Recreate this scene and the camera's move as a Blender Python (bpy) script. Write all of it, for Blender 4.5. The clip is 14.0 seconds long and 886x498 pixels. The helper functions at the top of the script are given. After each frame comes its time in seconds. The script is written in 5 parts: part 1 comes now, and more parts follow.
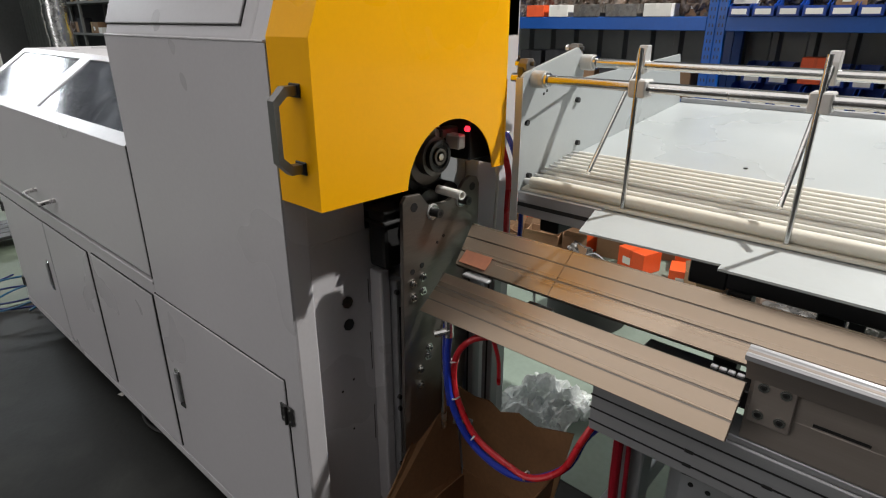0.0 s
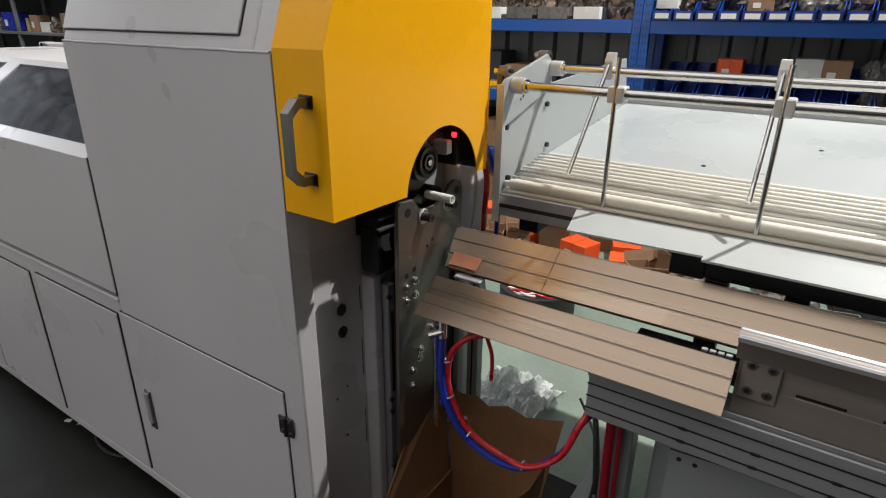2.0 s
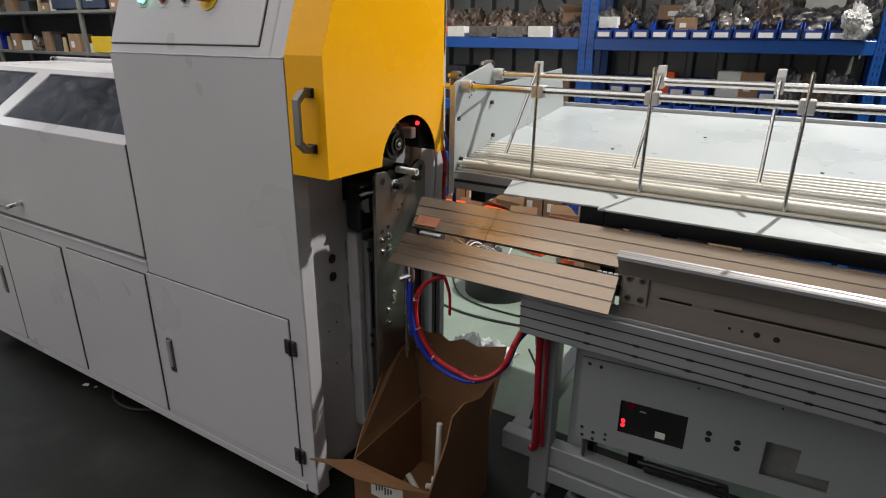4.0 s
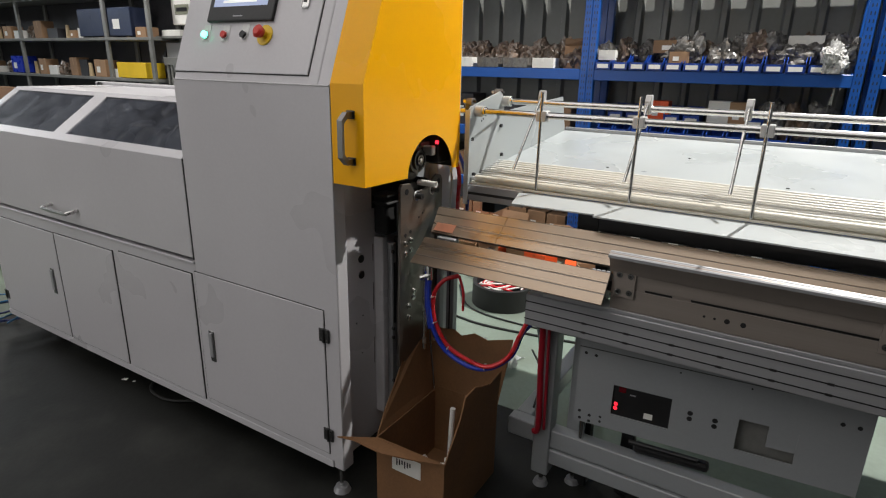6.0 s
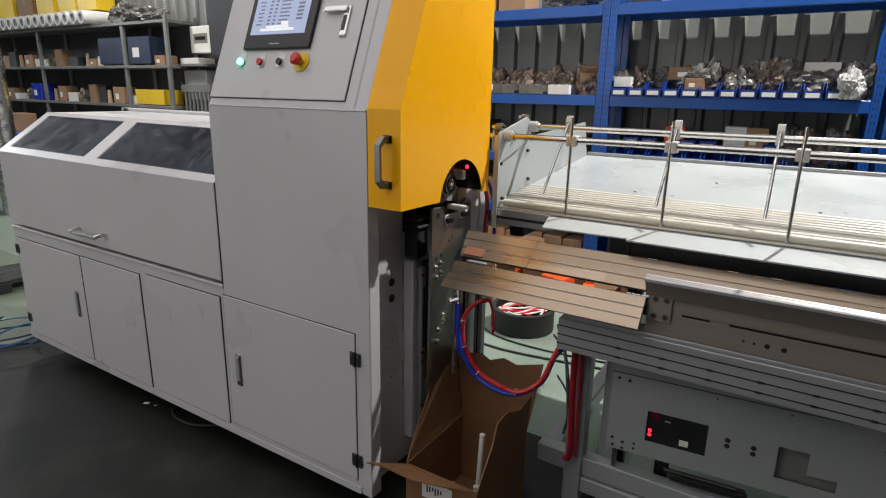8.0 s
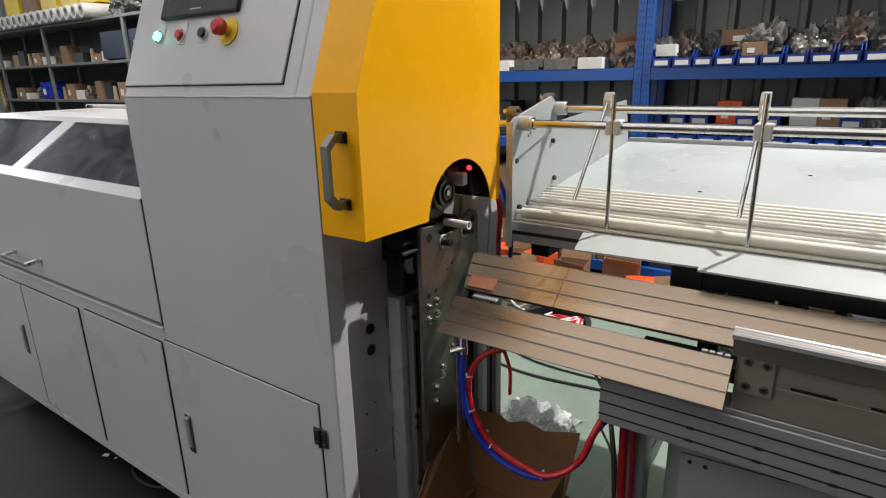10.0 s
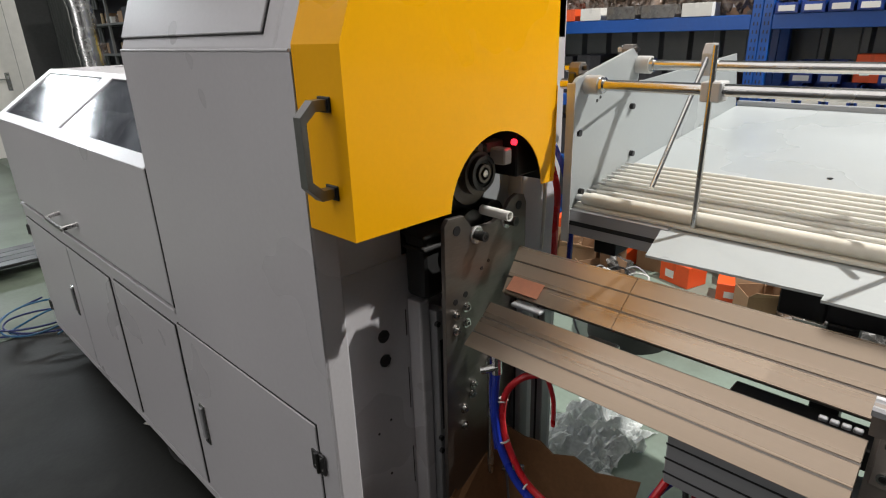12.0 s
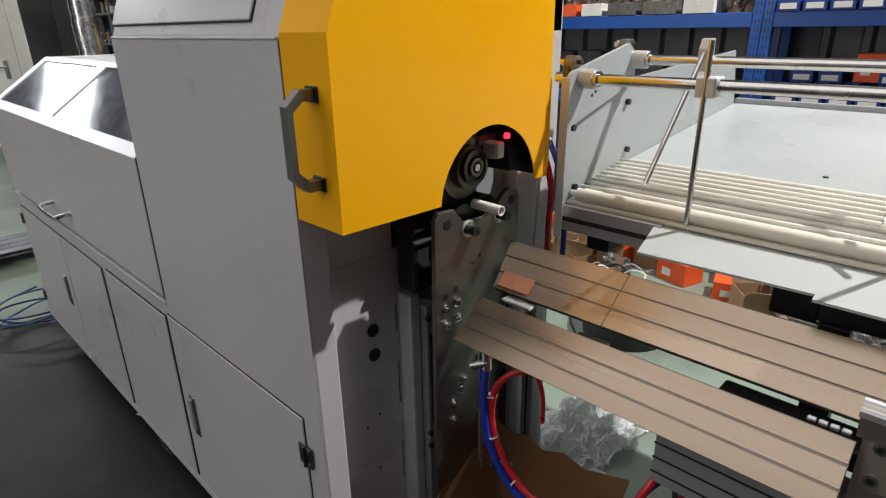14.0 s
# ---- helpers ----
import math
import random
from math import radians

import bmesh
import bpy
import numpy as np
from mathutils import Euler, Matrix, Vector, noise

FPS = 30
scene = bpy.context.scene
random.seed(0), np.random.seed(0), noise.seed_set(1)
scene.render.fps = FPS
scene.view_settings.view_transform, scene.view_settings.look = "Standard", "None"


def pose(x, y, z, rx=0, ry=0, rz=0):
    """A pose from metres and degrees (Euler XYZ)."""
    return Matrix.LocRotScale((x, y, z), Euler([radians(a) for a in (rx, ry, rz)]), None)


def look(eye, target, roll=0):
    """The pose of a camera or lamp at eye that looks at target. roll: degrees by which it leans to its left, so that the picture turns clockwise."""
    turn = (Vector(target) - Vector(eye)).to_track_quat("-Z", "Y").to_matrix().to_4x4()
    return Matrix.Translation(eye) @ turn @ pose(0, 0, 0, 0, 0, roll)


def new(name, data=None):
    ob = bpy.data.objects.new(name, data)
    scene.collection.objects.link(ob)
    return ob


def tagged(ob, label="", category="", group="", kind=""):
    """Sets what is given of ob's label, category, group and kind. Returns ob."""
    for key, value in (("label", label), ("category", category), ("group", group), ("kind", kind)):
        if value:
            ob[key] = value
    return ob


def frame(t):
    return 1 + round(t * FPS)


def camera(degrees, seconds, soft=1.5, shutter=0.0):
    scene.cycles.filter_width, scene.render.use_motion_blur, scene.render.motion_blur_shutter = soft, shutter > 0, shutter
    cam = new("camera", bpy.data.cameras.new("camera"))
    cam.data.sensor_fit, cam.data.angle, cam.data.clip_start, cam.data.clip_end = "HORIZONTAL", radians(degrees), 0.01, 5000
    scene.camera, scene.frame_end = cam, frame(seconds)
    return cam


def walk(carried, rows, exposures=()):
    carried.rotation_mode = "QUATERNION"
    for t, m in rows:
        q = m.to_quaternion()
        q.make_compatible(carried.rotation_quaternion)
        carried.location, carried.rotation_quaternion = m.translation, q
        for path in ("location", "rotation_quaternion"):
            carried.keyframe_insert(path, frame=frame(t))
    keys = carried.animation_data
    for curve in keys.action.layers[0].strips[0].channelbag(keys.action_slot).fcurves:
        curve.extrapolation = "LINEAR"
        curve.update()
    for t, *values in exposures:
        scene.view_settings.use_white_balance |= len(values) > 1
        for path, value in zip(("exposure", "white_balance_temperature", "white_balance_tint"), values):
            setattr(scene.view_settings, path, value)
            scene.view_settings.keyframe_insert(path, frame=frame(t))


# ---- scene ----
cam = camera(75.0, 14.0, 1.15)
PATH = [
    (0, (1.032, -0.645, 1.639), (-0.207, 0.742, 0.902), 0.1),
    (0.5, (1.031, -0.636, 1.634), (-0.207, 0.749, 0.894), 0.1),
    (1, (1.029, -0.635, 1.627), (-0.212, 0.749, 0.889), 0.1),
    (1.5, (1.009, -0.644, 1.633), (-0.184, 0.779, 0.891), 0.5),
    (2, (0.911, -0.775, 1.665), (-0.117, 0.771, 0.922), 0.6),
    (2.5, (0.908, -0.907, 1.671), (-0.029, 0.702, 0.94), 0.4),
    (3, (1.064, -0.995, 1.664), (0.145, 0.635, 0.955), 0.4),
    (3.5, (1.155, -1.078, 1.658), (0.202, 0.535, 0.958), 0.7),
    (6, (1.311, -1.438, 1.671), (0.321, 0.19, 1.065), 1.2),
    (6.5, (1.313, -1.476, 1.679), (0.31, 0.157, 1.108), 1.5),
    (7, (1.276, -1.521, 1.676), (0.261, 0.115, 1.135), 1.5),
    (7.5, (1.258, -1.537, 1.671), (0.247, 0.107, 1.146), 1.4),
    (10, (0.994, -0.915, 1.64), (-0.111, 0.65, 1.065), -1.3),
    (10.5, (0.937, -0.799, 1.636), (-0.166, 0.746, 1.004), -1.4),
    (11, (0.922, -0.643, 1.634), (-0.286, 0.808, 0.974), -2.0),
    (11.5, (0.909, -0.57, 1.627), (-0.389, 0.789, 0.942), -2.1),
    (12, (0.896, -0.561, 1.623), (-0.415, 0.774, 0.918), -1.8),
    (12.5, (0.901, -0.553, 1.623), (-0.409, 0.779, 0.907), -1.4),
    (13, (0.899, -0.55, 1.617), (-0.409, 0.78, 0.897), -1.2),
    (13.5, (0.899, -0.547, 1.617), (-0.407, 0.783, 0.894), -1.2),
    (14, (0.903, -0.54, 1.616), (-0.403, 0.792, 0.895), -1.0),
]
walk(cam, [(t, look(eye, target, roll)) for t, eye, target, roll in PATH], ((0, 0.06), (3.5, 0.06), (6, 0.12), (11.5, 0.14), (12.5, 0.08), (14, 0.08)))

# ---- light ----
world = bpy.data.worlds.new("world")
scene.world = world
world.use_nodes = True
world.node_tree.nodes["Background"].inputs[0].default_value = (0.75, 0.85, 1.0, 1)
world.node_tree.nodes["Background"].inputs[1].default_value = 0.25


def area_lamp(name, eye, target, sx, sy, watts, colour):
    d = bpy.data.lights.new(name, "AREA")
    d.shape, d.size, d.size_y, d.energy, d.color = "RECTANGLE", sx, sy, watts, colour
    ob = new(name, d)
    ob.matrix_world = look(eye, target)
    return ob


# one bare bright lamp over the tray, weaker unseen lamps to brighten the hall
area_lamp("ceiling_lamp", (2.0, 3.1, 5.2), (1.0, 1.2, 0), 0.08, 0.08, 375, (1.0, 0.965, 0.92))
area_lamp("ceiling_lamp", (-6.8, 2.4, 4.7), (-6.8, 2.7, 0), 0.6, 0.6, 100, (1.0, 0.97, 0.94))
area_lamp("ceiling_lamp", (-2.6, 2.6, 4.7), (-2.2, 2.4, 0), 0.4, 0.4, 55, (1.0, 0.97, 0.94))
# unseen fill panels over and across the aisle, added to brighten the machine
area_lamp("overhead_fill", (-1.7, -2.5, 4.9), (-1.7, -1.9, 0.6), 8.0, 6.6, 195, (1.0, 0.955, 0.93))
area_lamp("front_fill", (-3.5, -7.7, 2.4), (-0.5, 0.0, 1.1), 5.5, 3.6, 125, (1.0, 0.97, 0.96))
area_lamp("window_light", (-15.3, 0.1, 4.85), (0, -0.2, 1.2), 3.4, 0.85, 230, (0.88, 0.95, 1.0))


# ---- materials ----
def material(name, colour, rough=0.5, metal=0.0, var=0.06, scale=6.0, fine=60.0, bump=0.02, stretch=(1, 1, 1), spec=0.5, dirt=None, dirt_amount=0.0, dirt_scale=2.0, per_object=0.0):
    """A surface with variation at two scales: broad mottling and fine grain, plus optional patches of dirt."""
    m = bpy.data.materials.new(name)
    m.use_nodes = True
    nt = m.node_tree
    p = nt.nodes["Principled BSDF"]
    p.inputs["Metallic"].default_value = metal
    p.inputs["Specular IOR Level"].default_value = spec
    tc = nt.nodes.new("ShaderNodeTexCoord")
    mp = nt.nodes.new("ShaderNodeMapping")
    mp.inputs["Scale"].default_value = stretch
    nt.links.new(tc.outputs["Object"], mp.inputs[0])

    def noise_tex(sc, detail):
        n = nt.nodes.new("ShaderNodeTexNoise")
        n.inputs["Scale"].default_value, n.inputs["Detail"].default_value = sc, detail
        nt.links.new(mp.outputs[0], n.inputs["Vector"])
        return n.outputs["Fac"]

    def remap(src, lo, hi, a=0.3, b=0.7):
        r = nt.nodes.new("ShaderNodeMapRange")
        for k, v in zip((1, 2, 3, 4), (a, b, lo, hi)):
            r.inputs[k].default_value = v
        nt.links.new(src, r.inputs[0])
        return r.outputs[0]

    def times(a, b):
        n = nt.nodes.new("ShaderNodeMath")
        n.operation = "MULTIPLY"
        nt.links.new(a, n.inputs[0])
        nt.links.new(b, n.inputs[1])
        return n.outputs[0]

    broad, grain = noise_tex(scale, 3), noise_tex(fine, 4)
    value = times(remap(broad, 1 - var, 1 + var), remap(grain, 1 - var * 0.6, 1 + var * 0.6))
    if per_object:
        info = nt.nodes.new("ShaderNodeObjectInfo")
        value = times(value, remap(info.outputs["Random"], 1 - per_object, 1 + per_object, 0, 1))
    hsv = nt.nodes.new("ShaderNodeHueSaturation")
    hsv.inputs["Color"].default_value = (*colour, 1)
    nt.links.new(value, hsv.inputs["Value"])
    out = hsv.outputs[0]
    if dirt is not None:
        d = remap(noise_tex(dirt_scale, 6), 0, dirt_amount, 0.48, 0.72)
        mix = nt.nodes.new("ShaderNodeMix")
        mix.data_type = "RGBA"
        nt.links.new(d, mix.inputs[0])
        nt.links.new(out, mix.inputs[6])
        mix.inputs[7].default_value = (*dirt, 1)
        out = mix.outputs[2]
    nt.links.new(out, p.inputs["Base Color"])
    nt.links.new(remap(broad, max(0.03, rough - 0.08), min(1, rough + 0.08)), p.inputs["Roughness"])
    if bump:
        b = nt.nodes.new("ShaderNodeBump")
        b.inputs["Strength"].default_value, b.inputs["Distance"].default_value = bump * 10, 0.001
        nt.links.new(grain, b.inputs["Height"])
        nt.links.new(b.outputs[0], p.inputs["Normal"])
    return m


def glow(name, colour, strength):
    m = bpy.data.materials.new(name)
    m.use_nodes = True
    p = m.node_tree.nodes["Principled BSDF"]
    p.inputs["Base Color"].default_value = (*colour, 1)
    p.inputs["Emission Color"].default_value = (*colour, 1)
    p.inputs["Emission Strength"].default_value = strength
    return m


GREY = material("grey_enamel", (0.55, 0.54, 0.56), 0.33, 0, 0.03, 2.0, 90, 0.03, dirt=(0.51, 0.495, 0.5), dirt_amount=0.02, dirt_scale=2.2)
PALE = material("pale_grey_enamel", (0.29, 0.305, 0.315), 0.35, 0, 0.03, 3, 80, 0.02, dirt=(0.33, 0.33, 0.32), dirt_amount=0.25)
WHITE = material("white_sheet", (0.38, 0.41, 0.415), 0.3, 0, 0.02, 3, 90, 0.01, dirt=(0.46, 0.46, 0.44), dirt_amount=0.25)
YELLOW = material("yellow_enamel", (0.96, 0.46, 0.001), 0.3, 0, 0.02, 2.5, 110, 0.02, spec=0.25)
STEEL = material("ground_steel", (0.24, 0.22, 0.2), 0.46, 1.0, 0.08, 5, 40, 0.03, (1, 1, 6), dirt=(0.22, 0.19, 0.17), dirt_amount=0.5, dirt_scale=5)
DARKSTEEL = material("blued_steel", (0.1, 0.1, 0.1), 0.4, 0.9, 0.15, 8, 60, 0.03)
ALU = material("anodised_aluminium", (0.62, 0.61, 0.6), 0.3, 1.0, 0.04, 3, 50, 0.02, (0.15, 8, 8))
ALUMATT = material("matt_aluminium", (0.37, 0.375, 0.39), 0.42, 0.4, 0.05, 3, 50, 0.02, (0.2, 8, 8))
CHROME = material("chrome", (0.62, 0.62, 0.61), 0.22, 1.0, 0.03, 8, 60, 0.0)
BLUE = material("blue_rack_enamel", (0.006, 0.08, 0.36), 0.35, 0, 0.08, 3, 50, 0.02)
CREAM = material("ivory_plastic", (0.57, 0.545, 0.47), 0.4, 0, 0.04, 4, 80, 0.01, per_object=0.05)
IVORY = material("white_roller_plastic", (0.7, 0.69, 0.64), 0.35, 0, 0.03, 4, 80, 0.01, per_object=0.04)
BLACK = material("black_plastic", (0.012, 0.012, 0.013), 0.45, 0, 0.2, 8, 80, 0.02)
FLOOR = material("dark_concrete", (0.011, 0.0115, 0.01), 0.6, 0, 0.22, 1.2, 40, 0.08, spec=0.3, dirt=(0.034, 0.035, 0.031), dirt_amount=0.7, dirt_scale=3.1)
GREEN = material("green_floor_paint", (0.21, 0.265, 0.22), 0.5, 0, 0.08, 1.5, 40, 0.05, dirt=(0.14, 0.15, 0.12), dirt_amount=0.6, dirt_scale=1.7)
# aisle paint: dim light put into a darker green, with dirt patches
GREENDIM = material("dim_dirty_green_paint", (0.13, 0.165, 0.12), 0.55, 0, 0.12, 1.5, 40, 0.05, dirt=(0.06, 0.065, 0.05), dirt_amount=0.8, dirt_scale=1.3)
WALL = material("corrugated_wall", (0.2, 0.207, 0.195), 0.42, 0.1, 0.06, 1, 20, 0.02)
DARKWALL = material("hall_wall", (0.2, 0.2, 0.2), 0.8, 0, 0.1, 0.6, 15, 0.02)
RUBBER = material("black_rubber", (0.02, 0.02, 0.02), 0.6, 0, 0.1, 8, 80, 0.0)
COPPER = material("copper_tape", (0.55, 0.24, 0.15), 0.45, 0.5, 0.1, 12, 80, 0.03)
RED = material("red_hose", (0.62, 0.02, 0.03), 0.3, 0, 0.08, 10, 80, 0.0)
DARKRED = material("dark_red_hose", (0.3, 0.008, 0.02), 0.35, 0, 0.08, 10, 80, 0.0)
HOSEBLUE = material("blue_hose", (0.015, 0.04, 0.42), 0.3, 0, 0.08, 10, 80, 0.0)
ORANGE = material("orange_card", (0.8, 0.1, 0.02), 0.5, 0, 0.06, 10, 80, 0.02, per_object=0.15)
PAPER = material("white_paper", (0.75, 0.74, 0.7), 0.7, 0, 0.04, 10, 60, 0.02, per_object=0.1)
BINBLUE = material("blue_bin_plastic", (0.008, 0.045, 0.27), 0.35, 0, 0.08, 8, 60, 0.0, per_object=0.15)
BAG = material("cloudy_plastic_bag", (0.115, 0.112, 0.107), 0.28, 0, 0.45, 22, 70, 0.08, dirt=(0.12, 0.1, 0.08), dirt_amount=0.9, dirt_scale=16, per_object=0.25)
BROWNBAG = material("brown_parts_in_bag", (0.13, 0.09, 0.065), 0.35, 0, 0.5, 22, 70, 0.1, dirt=(0.27, 0.245, 0.22), dirt_amount=0.8, dirt_scale=18, per_object=0.3)
SACK = material("white_sack_film", (0.42, 0.42, 0.41), 0.3, 0, 0.3, 20, 70, 0.08)
GREYRACK = material("grey_rack_enamel", (0.2, 0.2, 0.19), 0.45, 0.2, 0.1, 5, 60, 0.02)
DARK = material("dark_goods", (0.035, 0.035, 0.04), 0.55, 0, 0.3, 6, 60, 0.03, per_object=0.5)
YPLAST = material("yellow_plastic", (0.75, 0.5, 0.02), 0.4, 0, 0.06, 6, 60, 0.01)
REDBTN = material("red_button_plastic", (0.55, 0.03, 0.02), 0.35, 0, 0.05, 8, 80, 0.0)
FOIL = material("foil_duct", (0.75, 0.75, 0.75), 0.25, 1.0, 0.1, 12, 60, 0.1)
SCREEN = glow("screen_glow", (0.36, 0.42, 0.6), 0.42)
SCREENTXT = material("screen_text", (0.2, 0.22, 0.32), 0.4, 0, 0.02)
SCREENYEL = glow("screen_yellow", (0.6, 0.52, 0.15), 0.5)
SCREENWHT = glow("screen_white", (0.8, 0.82, 0.8), 0.5)
HANDLE = material("dull_handle_steel", (0.22, 0.215, 0.21), 0.35, 0.85, 0.06, 6, 60, 0.02)
SATIN = material("satin_aluminium", (0.6, 0.6, 0.59), 0.4, 0.25, 0.05, 5, 60, 0.02)
NAVY = material("navy_tool_case", (0.012, 0.022, 0.06), 0.45, 0, 0.1, 6, 60, 0.02)
GREENLED = glow("green_lamp", (0.1, 1.0, 0.55), 6.0)
REDLED = glow("red_led", (1.0, 0.02, 0.04), 3.0)
# darker copy of the cardboard, table shade put into the box's colour
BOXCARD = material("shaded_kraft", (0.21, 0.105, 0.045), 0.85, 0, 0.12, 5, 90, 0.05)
CARD = material("cardboard", (0.3, 0.18, 0.1), 0.85, 0, 0.1, 6, 90, 0.04, per_object=0.2)


# ---- building helpers ----
ORIGIN = {}


def thing(name, at, label, category, group="", kind=""):
    e = new(name)
    e.empty_display_size = 0.05
    e.location = at
    ORIGIN[e.name] = Vector(at)
    return tagged(e, label, category, group, kind)


def part(name, bm, mat, parent=None, label="", smooth=False):
    """Links a bmesh given in world metres as one mesh under a thing or a part."""
    me = bpy.data.meshes.new(name)
    if parent is not None:
        o = ORIGIN[parent.name]
        bmesh.ops.translate(bm, verts=bm.verts, vec=-o)
    bmesh.ops.recalc_face_normals(bm, faces=bm.faces)
    bm.to_mesh(me)
    bm.free()
    me.materials.append(mat)
    if smooth:
        for p in me.polygons:
            p.use_smooth = True
        me.set_sharp_from_angle(angle=radians(35))
    ob = new(name, me)
    if parent is not None:
        ob.parent = parent
        ORIGIN[ob.name] = o
    if label:
        ob["label"] = label
    return ob


def solo(name, bm, mat, label, category, group="", kind="", smooth=False):
    """A thing that is one single mesh, with its origin at its base."""
    vs = [v.co for v in bm.verts]
    lo = Vector([min(v[i] for v in vs) for i in range(3)])
    hi = Vector([max(v[i] for v in vs) for i in range(3)])
    o = Vector(((lo.x + hi.x) / 2, (lo.y + hi.y) / 2, lo.z))
    bmesh.ops.translate(bm, verts=bm.verts, vec=-o)
    ob = part(name, bm, mat, None, "", smooth)
    ob.location = o
    ORIGIN[ob.name] = o
    return tagged(ob, label, category, group, kind)


def box(lo, hi, bevel=0.0, bm=None, seg=1):
    bm = bm or bmesh.new()
    r = bmesh.ops.create_cube(bm, size=1)
    lo, hi = Vector(lo), Vector(hi)
    c, d = (lo + hi) / 2, hi - lo
    for v in r["verts"]:
        v.co = Vector((v.co.x * d.x, v.co.y * d.y, v.co.z * d.z)) + c
    if bevel:
        es = list({e for v in r["verts"] for e in v.link_edges})
        bmesh.ops.bevel(bm, geom=es, offset=bevel, segments=seg, affect="EDGES", profile=0.5)
    return bm


def prism(pts, axis, a, b, bm=None, bevel=0.0):
    """Extrudes a polygon along an axis from a to b. The points are (y, z), (x, z) or (x, y)."""
    bm = bm or bmesh.new()

    def at(p, h):
        return {"x": (h, p[0], p[1]), "y": (p[0], h, p[1]), "z": (p[0], p[1], h)}[axis]
    v0 = [bm.verts.new(at(p, a)) for p in pts]
    v1 = [bm.verts.new(at(p, b)) for p in pts]
    fs = [bm.faces.new(v0), bm.faces.new(list(reversed(v1)))]
    n = len(pts)
    for i in range(n):
        fs.append(bm.faces.new((v0[i], v1[i], v1[(i + 1) % n], v0[(i + 1) % n])))
    if bevel:
        es = list({e for f in fs for e in f.edges})
        bmesh.ops.bevel(bm, geom=es, offset=bevel, segments=2, affect="EDGES", profile=0.5)
    return bm


def rod(a, b, r, n=12, bm=None, r2=None):
    bm = bm or bmesh.new()
    a, b = Vector(a), Vector(b)
    d = b - a
    m = Matrix.Translation((a + b) / 2) @ d.to_track_quat("Z", "Y").to_matrix().to_4x4()
    bmesh.ops.create_cone(bm, cap_ends=True, segments=n, radius1=r, radius2=r if r2 is None else r2, depth=d.length, matrix=m)
    return bm


def ring(c, axis, r, r0, h, n=28, bm=None):
    """A tube or washer: outer radius r, inner r0, h long, about an axis through c."""
    bm = bm or bmesh.new()
    q = Vector(axis).to_track_quat("Z", "Y").to_matrix().to_4x4()
    m = Matrix.Translation(c) @ q
    rows = []
    for rr, z in ((r, -h / 2), (r, h / 2), (r0, h / 2), (r0, -h / 2)):
        rows.append([bm.verts.new(m @ Vector((rr * math.cos(2 * math.pi * i / n), rr * math.sin(2 * math.pi * i / n), z))) for i in range(n)])
    for k in range(4):
        for i in range(n):
            bm.faces.new((rows[k][i], rows[k][(i + 1) % n], rows[(k + 1) % 4][(i + 1) % n], rows[(k + 1) % 4][i]))
    return bm


def tube(points, r, n=8, bm=None, steps=6):
    """A smooth hose through points."""
    bm = bm or bmesh.new()
    p = [Vector(q) for q in points]
    path = []
    for i in range(len(p) - 1):
        a, b, c, d = p[max(i - 1, 0)], p[i], p[i + 1], p[min(i + 2, len(p) - 1)]
        for k in range(steps):
            t = k / steps
            path.append(0.5 * ((2 * b) + (c - a) * t + (2 * a - 5 * b + 4 * c - d) * t * t + (3 * b - a - 3 * c + d) * t ** 3))
    path.append(p[-1])
    rows, up = [], Vector((0.13, 0.31, 0.94))
    for i, q in enumerate(path):
        d = (path[min(i + 1, len(path) - 1)] - path[max(i - 1, 0)]).normalized()
        u = d.cross(up).normalized()
        w = d.cross(u)
        up = -w if w.dot(up) < 0 else w
        w = up
        u = d.cross(w).normalized()
        rows.append([bm.verts.new(q + r * (math.cos(2 * math.pi * k / n) * u + math.sin(2 * math.pi * k / n) * w)) for k in range(n)])
    for i in range(len(rows) - 1):
        for k in range(n):
            bm.faces.new((rows[i][k], rows[i][(k + 1) % n], rows[i + 1][(k + 1) % n], rows[i + 1][k]))
    bm.faces.new(rows[0])
    bm.faces.new(list(reversed(rows[-1])))
    return bm


# ---- the hall ----
solo("floor", box((-18, -8, -0.2), (10, 4.3, 0)), FLOOR, "dark dusty concrete workshop floor", "floor", kind="structure")
solo("floor_paint", box((-18, 0.95, 0.0), (10, 4.16, 0.003)), GREEN, "worn pale green floor paint behind the machine", "floor", kind="structure")
# aisle strip of the green paint, its colour lowered for the dim light there
solo("floor_paint_aisle", box((-18, -8, 0.0), (-3.05, 0.946, 0.003)), GREENDIM, "worn green floor paint of the aisle, darkened for dim light", "floor", kind="structure")
bm = bmesh.new()
pts, x = [], -18.0
while x < 10:
    pts += [(x, 4.16), (x + 0.15, 4.16), (x + 0.17, 4.11), (x + 0.21, 4.11), (x + 0.23, 4.16)]
    x += 0.23
prism(pts + [(10, 4.3), (-18, 4.3)], "z", 0, 6.0, bm)
solo("wall_north", bm, WALL, "pale corrugated sheet metal wall", "wall", kind="structure")
solo("wall_west", box((-18.2, -8, 0), (-18, 4.3, 6.0)), DARKWALL, "plain hall wall", "wall", kind="structure")
solo("wall_east", box((10, -8, 0), (10.2, 4.3, 6.0)), DARKWALL, "plain hall wall", "wall", kind="structure")
solo("wall_south", box((-18, -8.2, 0), (10, -8, 6.0)), DARKWALL, "plain hall wall", "wall", kind="structure")
solo("ceiling", box((-18.2, -8.2, 6.0), (10.2, 4.3, 6.2)), DARKWALL, "plain hall ceiling", "ceiling", kind="structure")


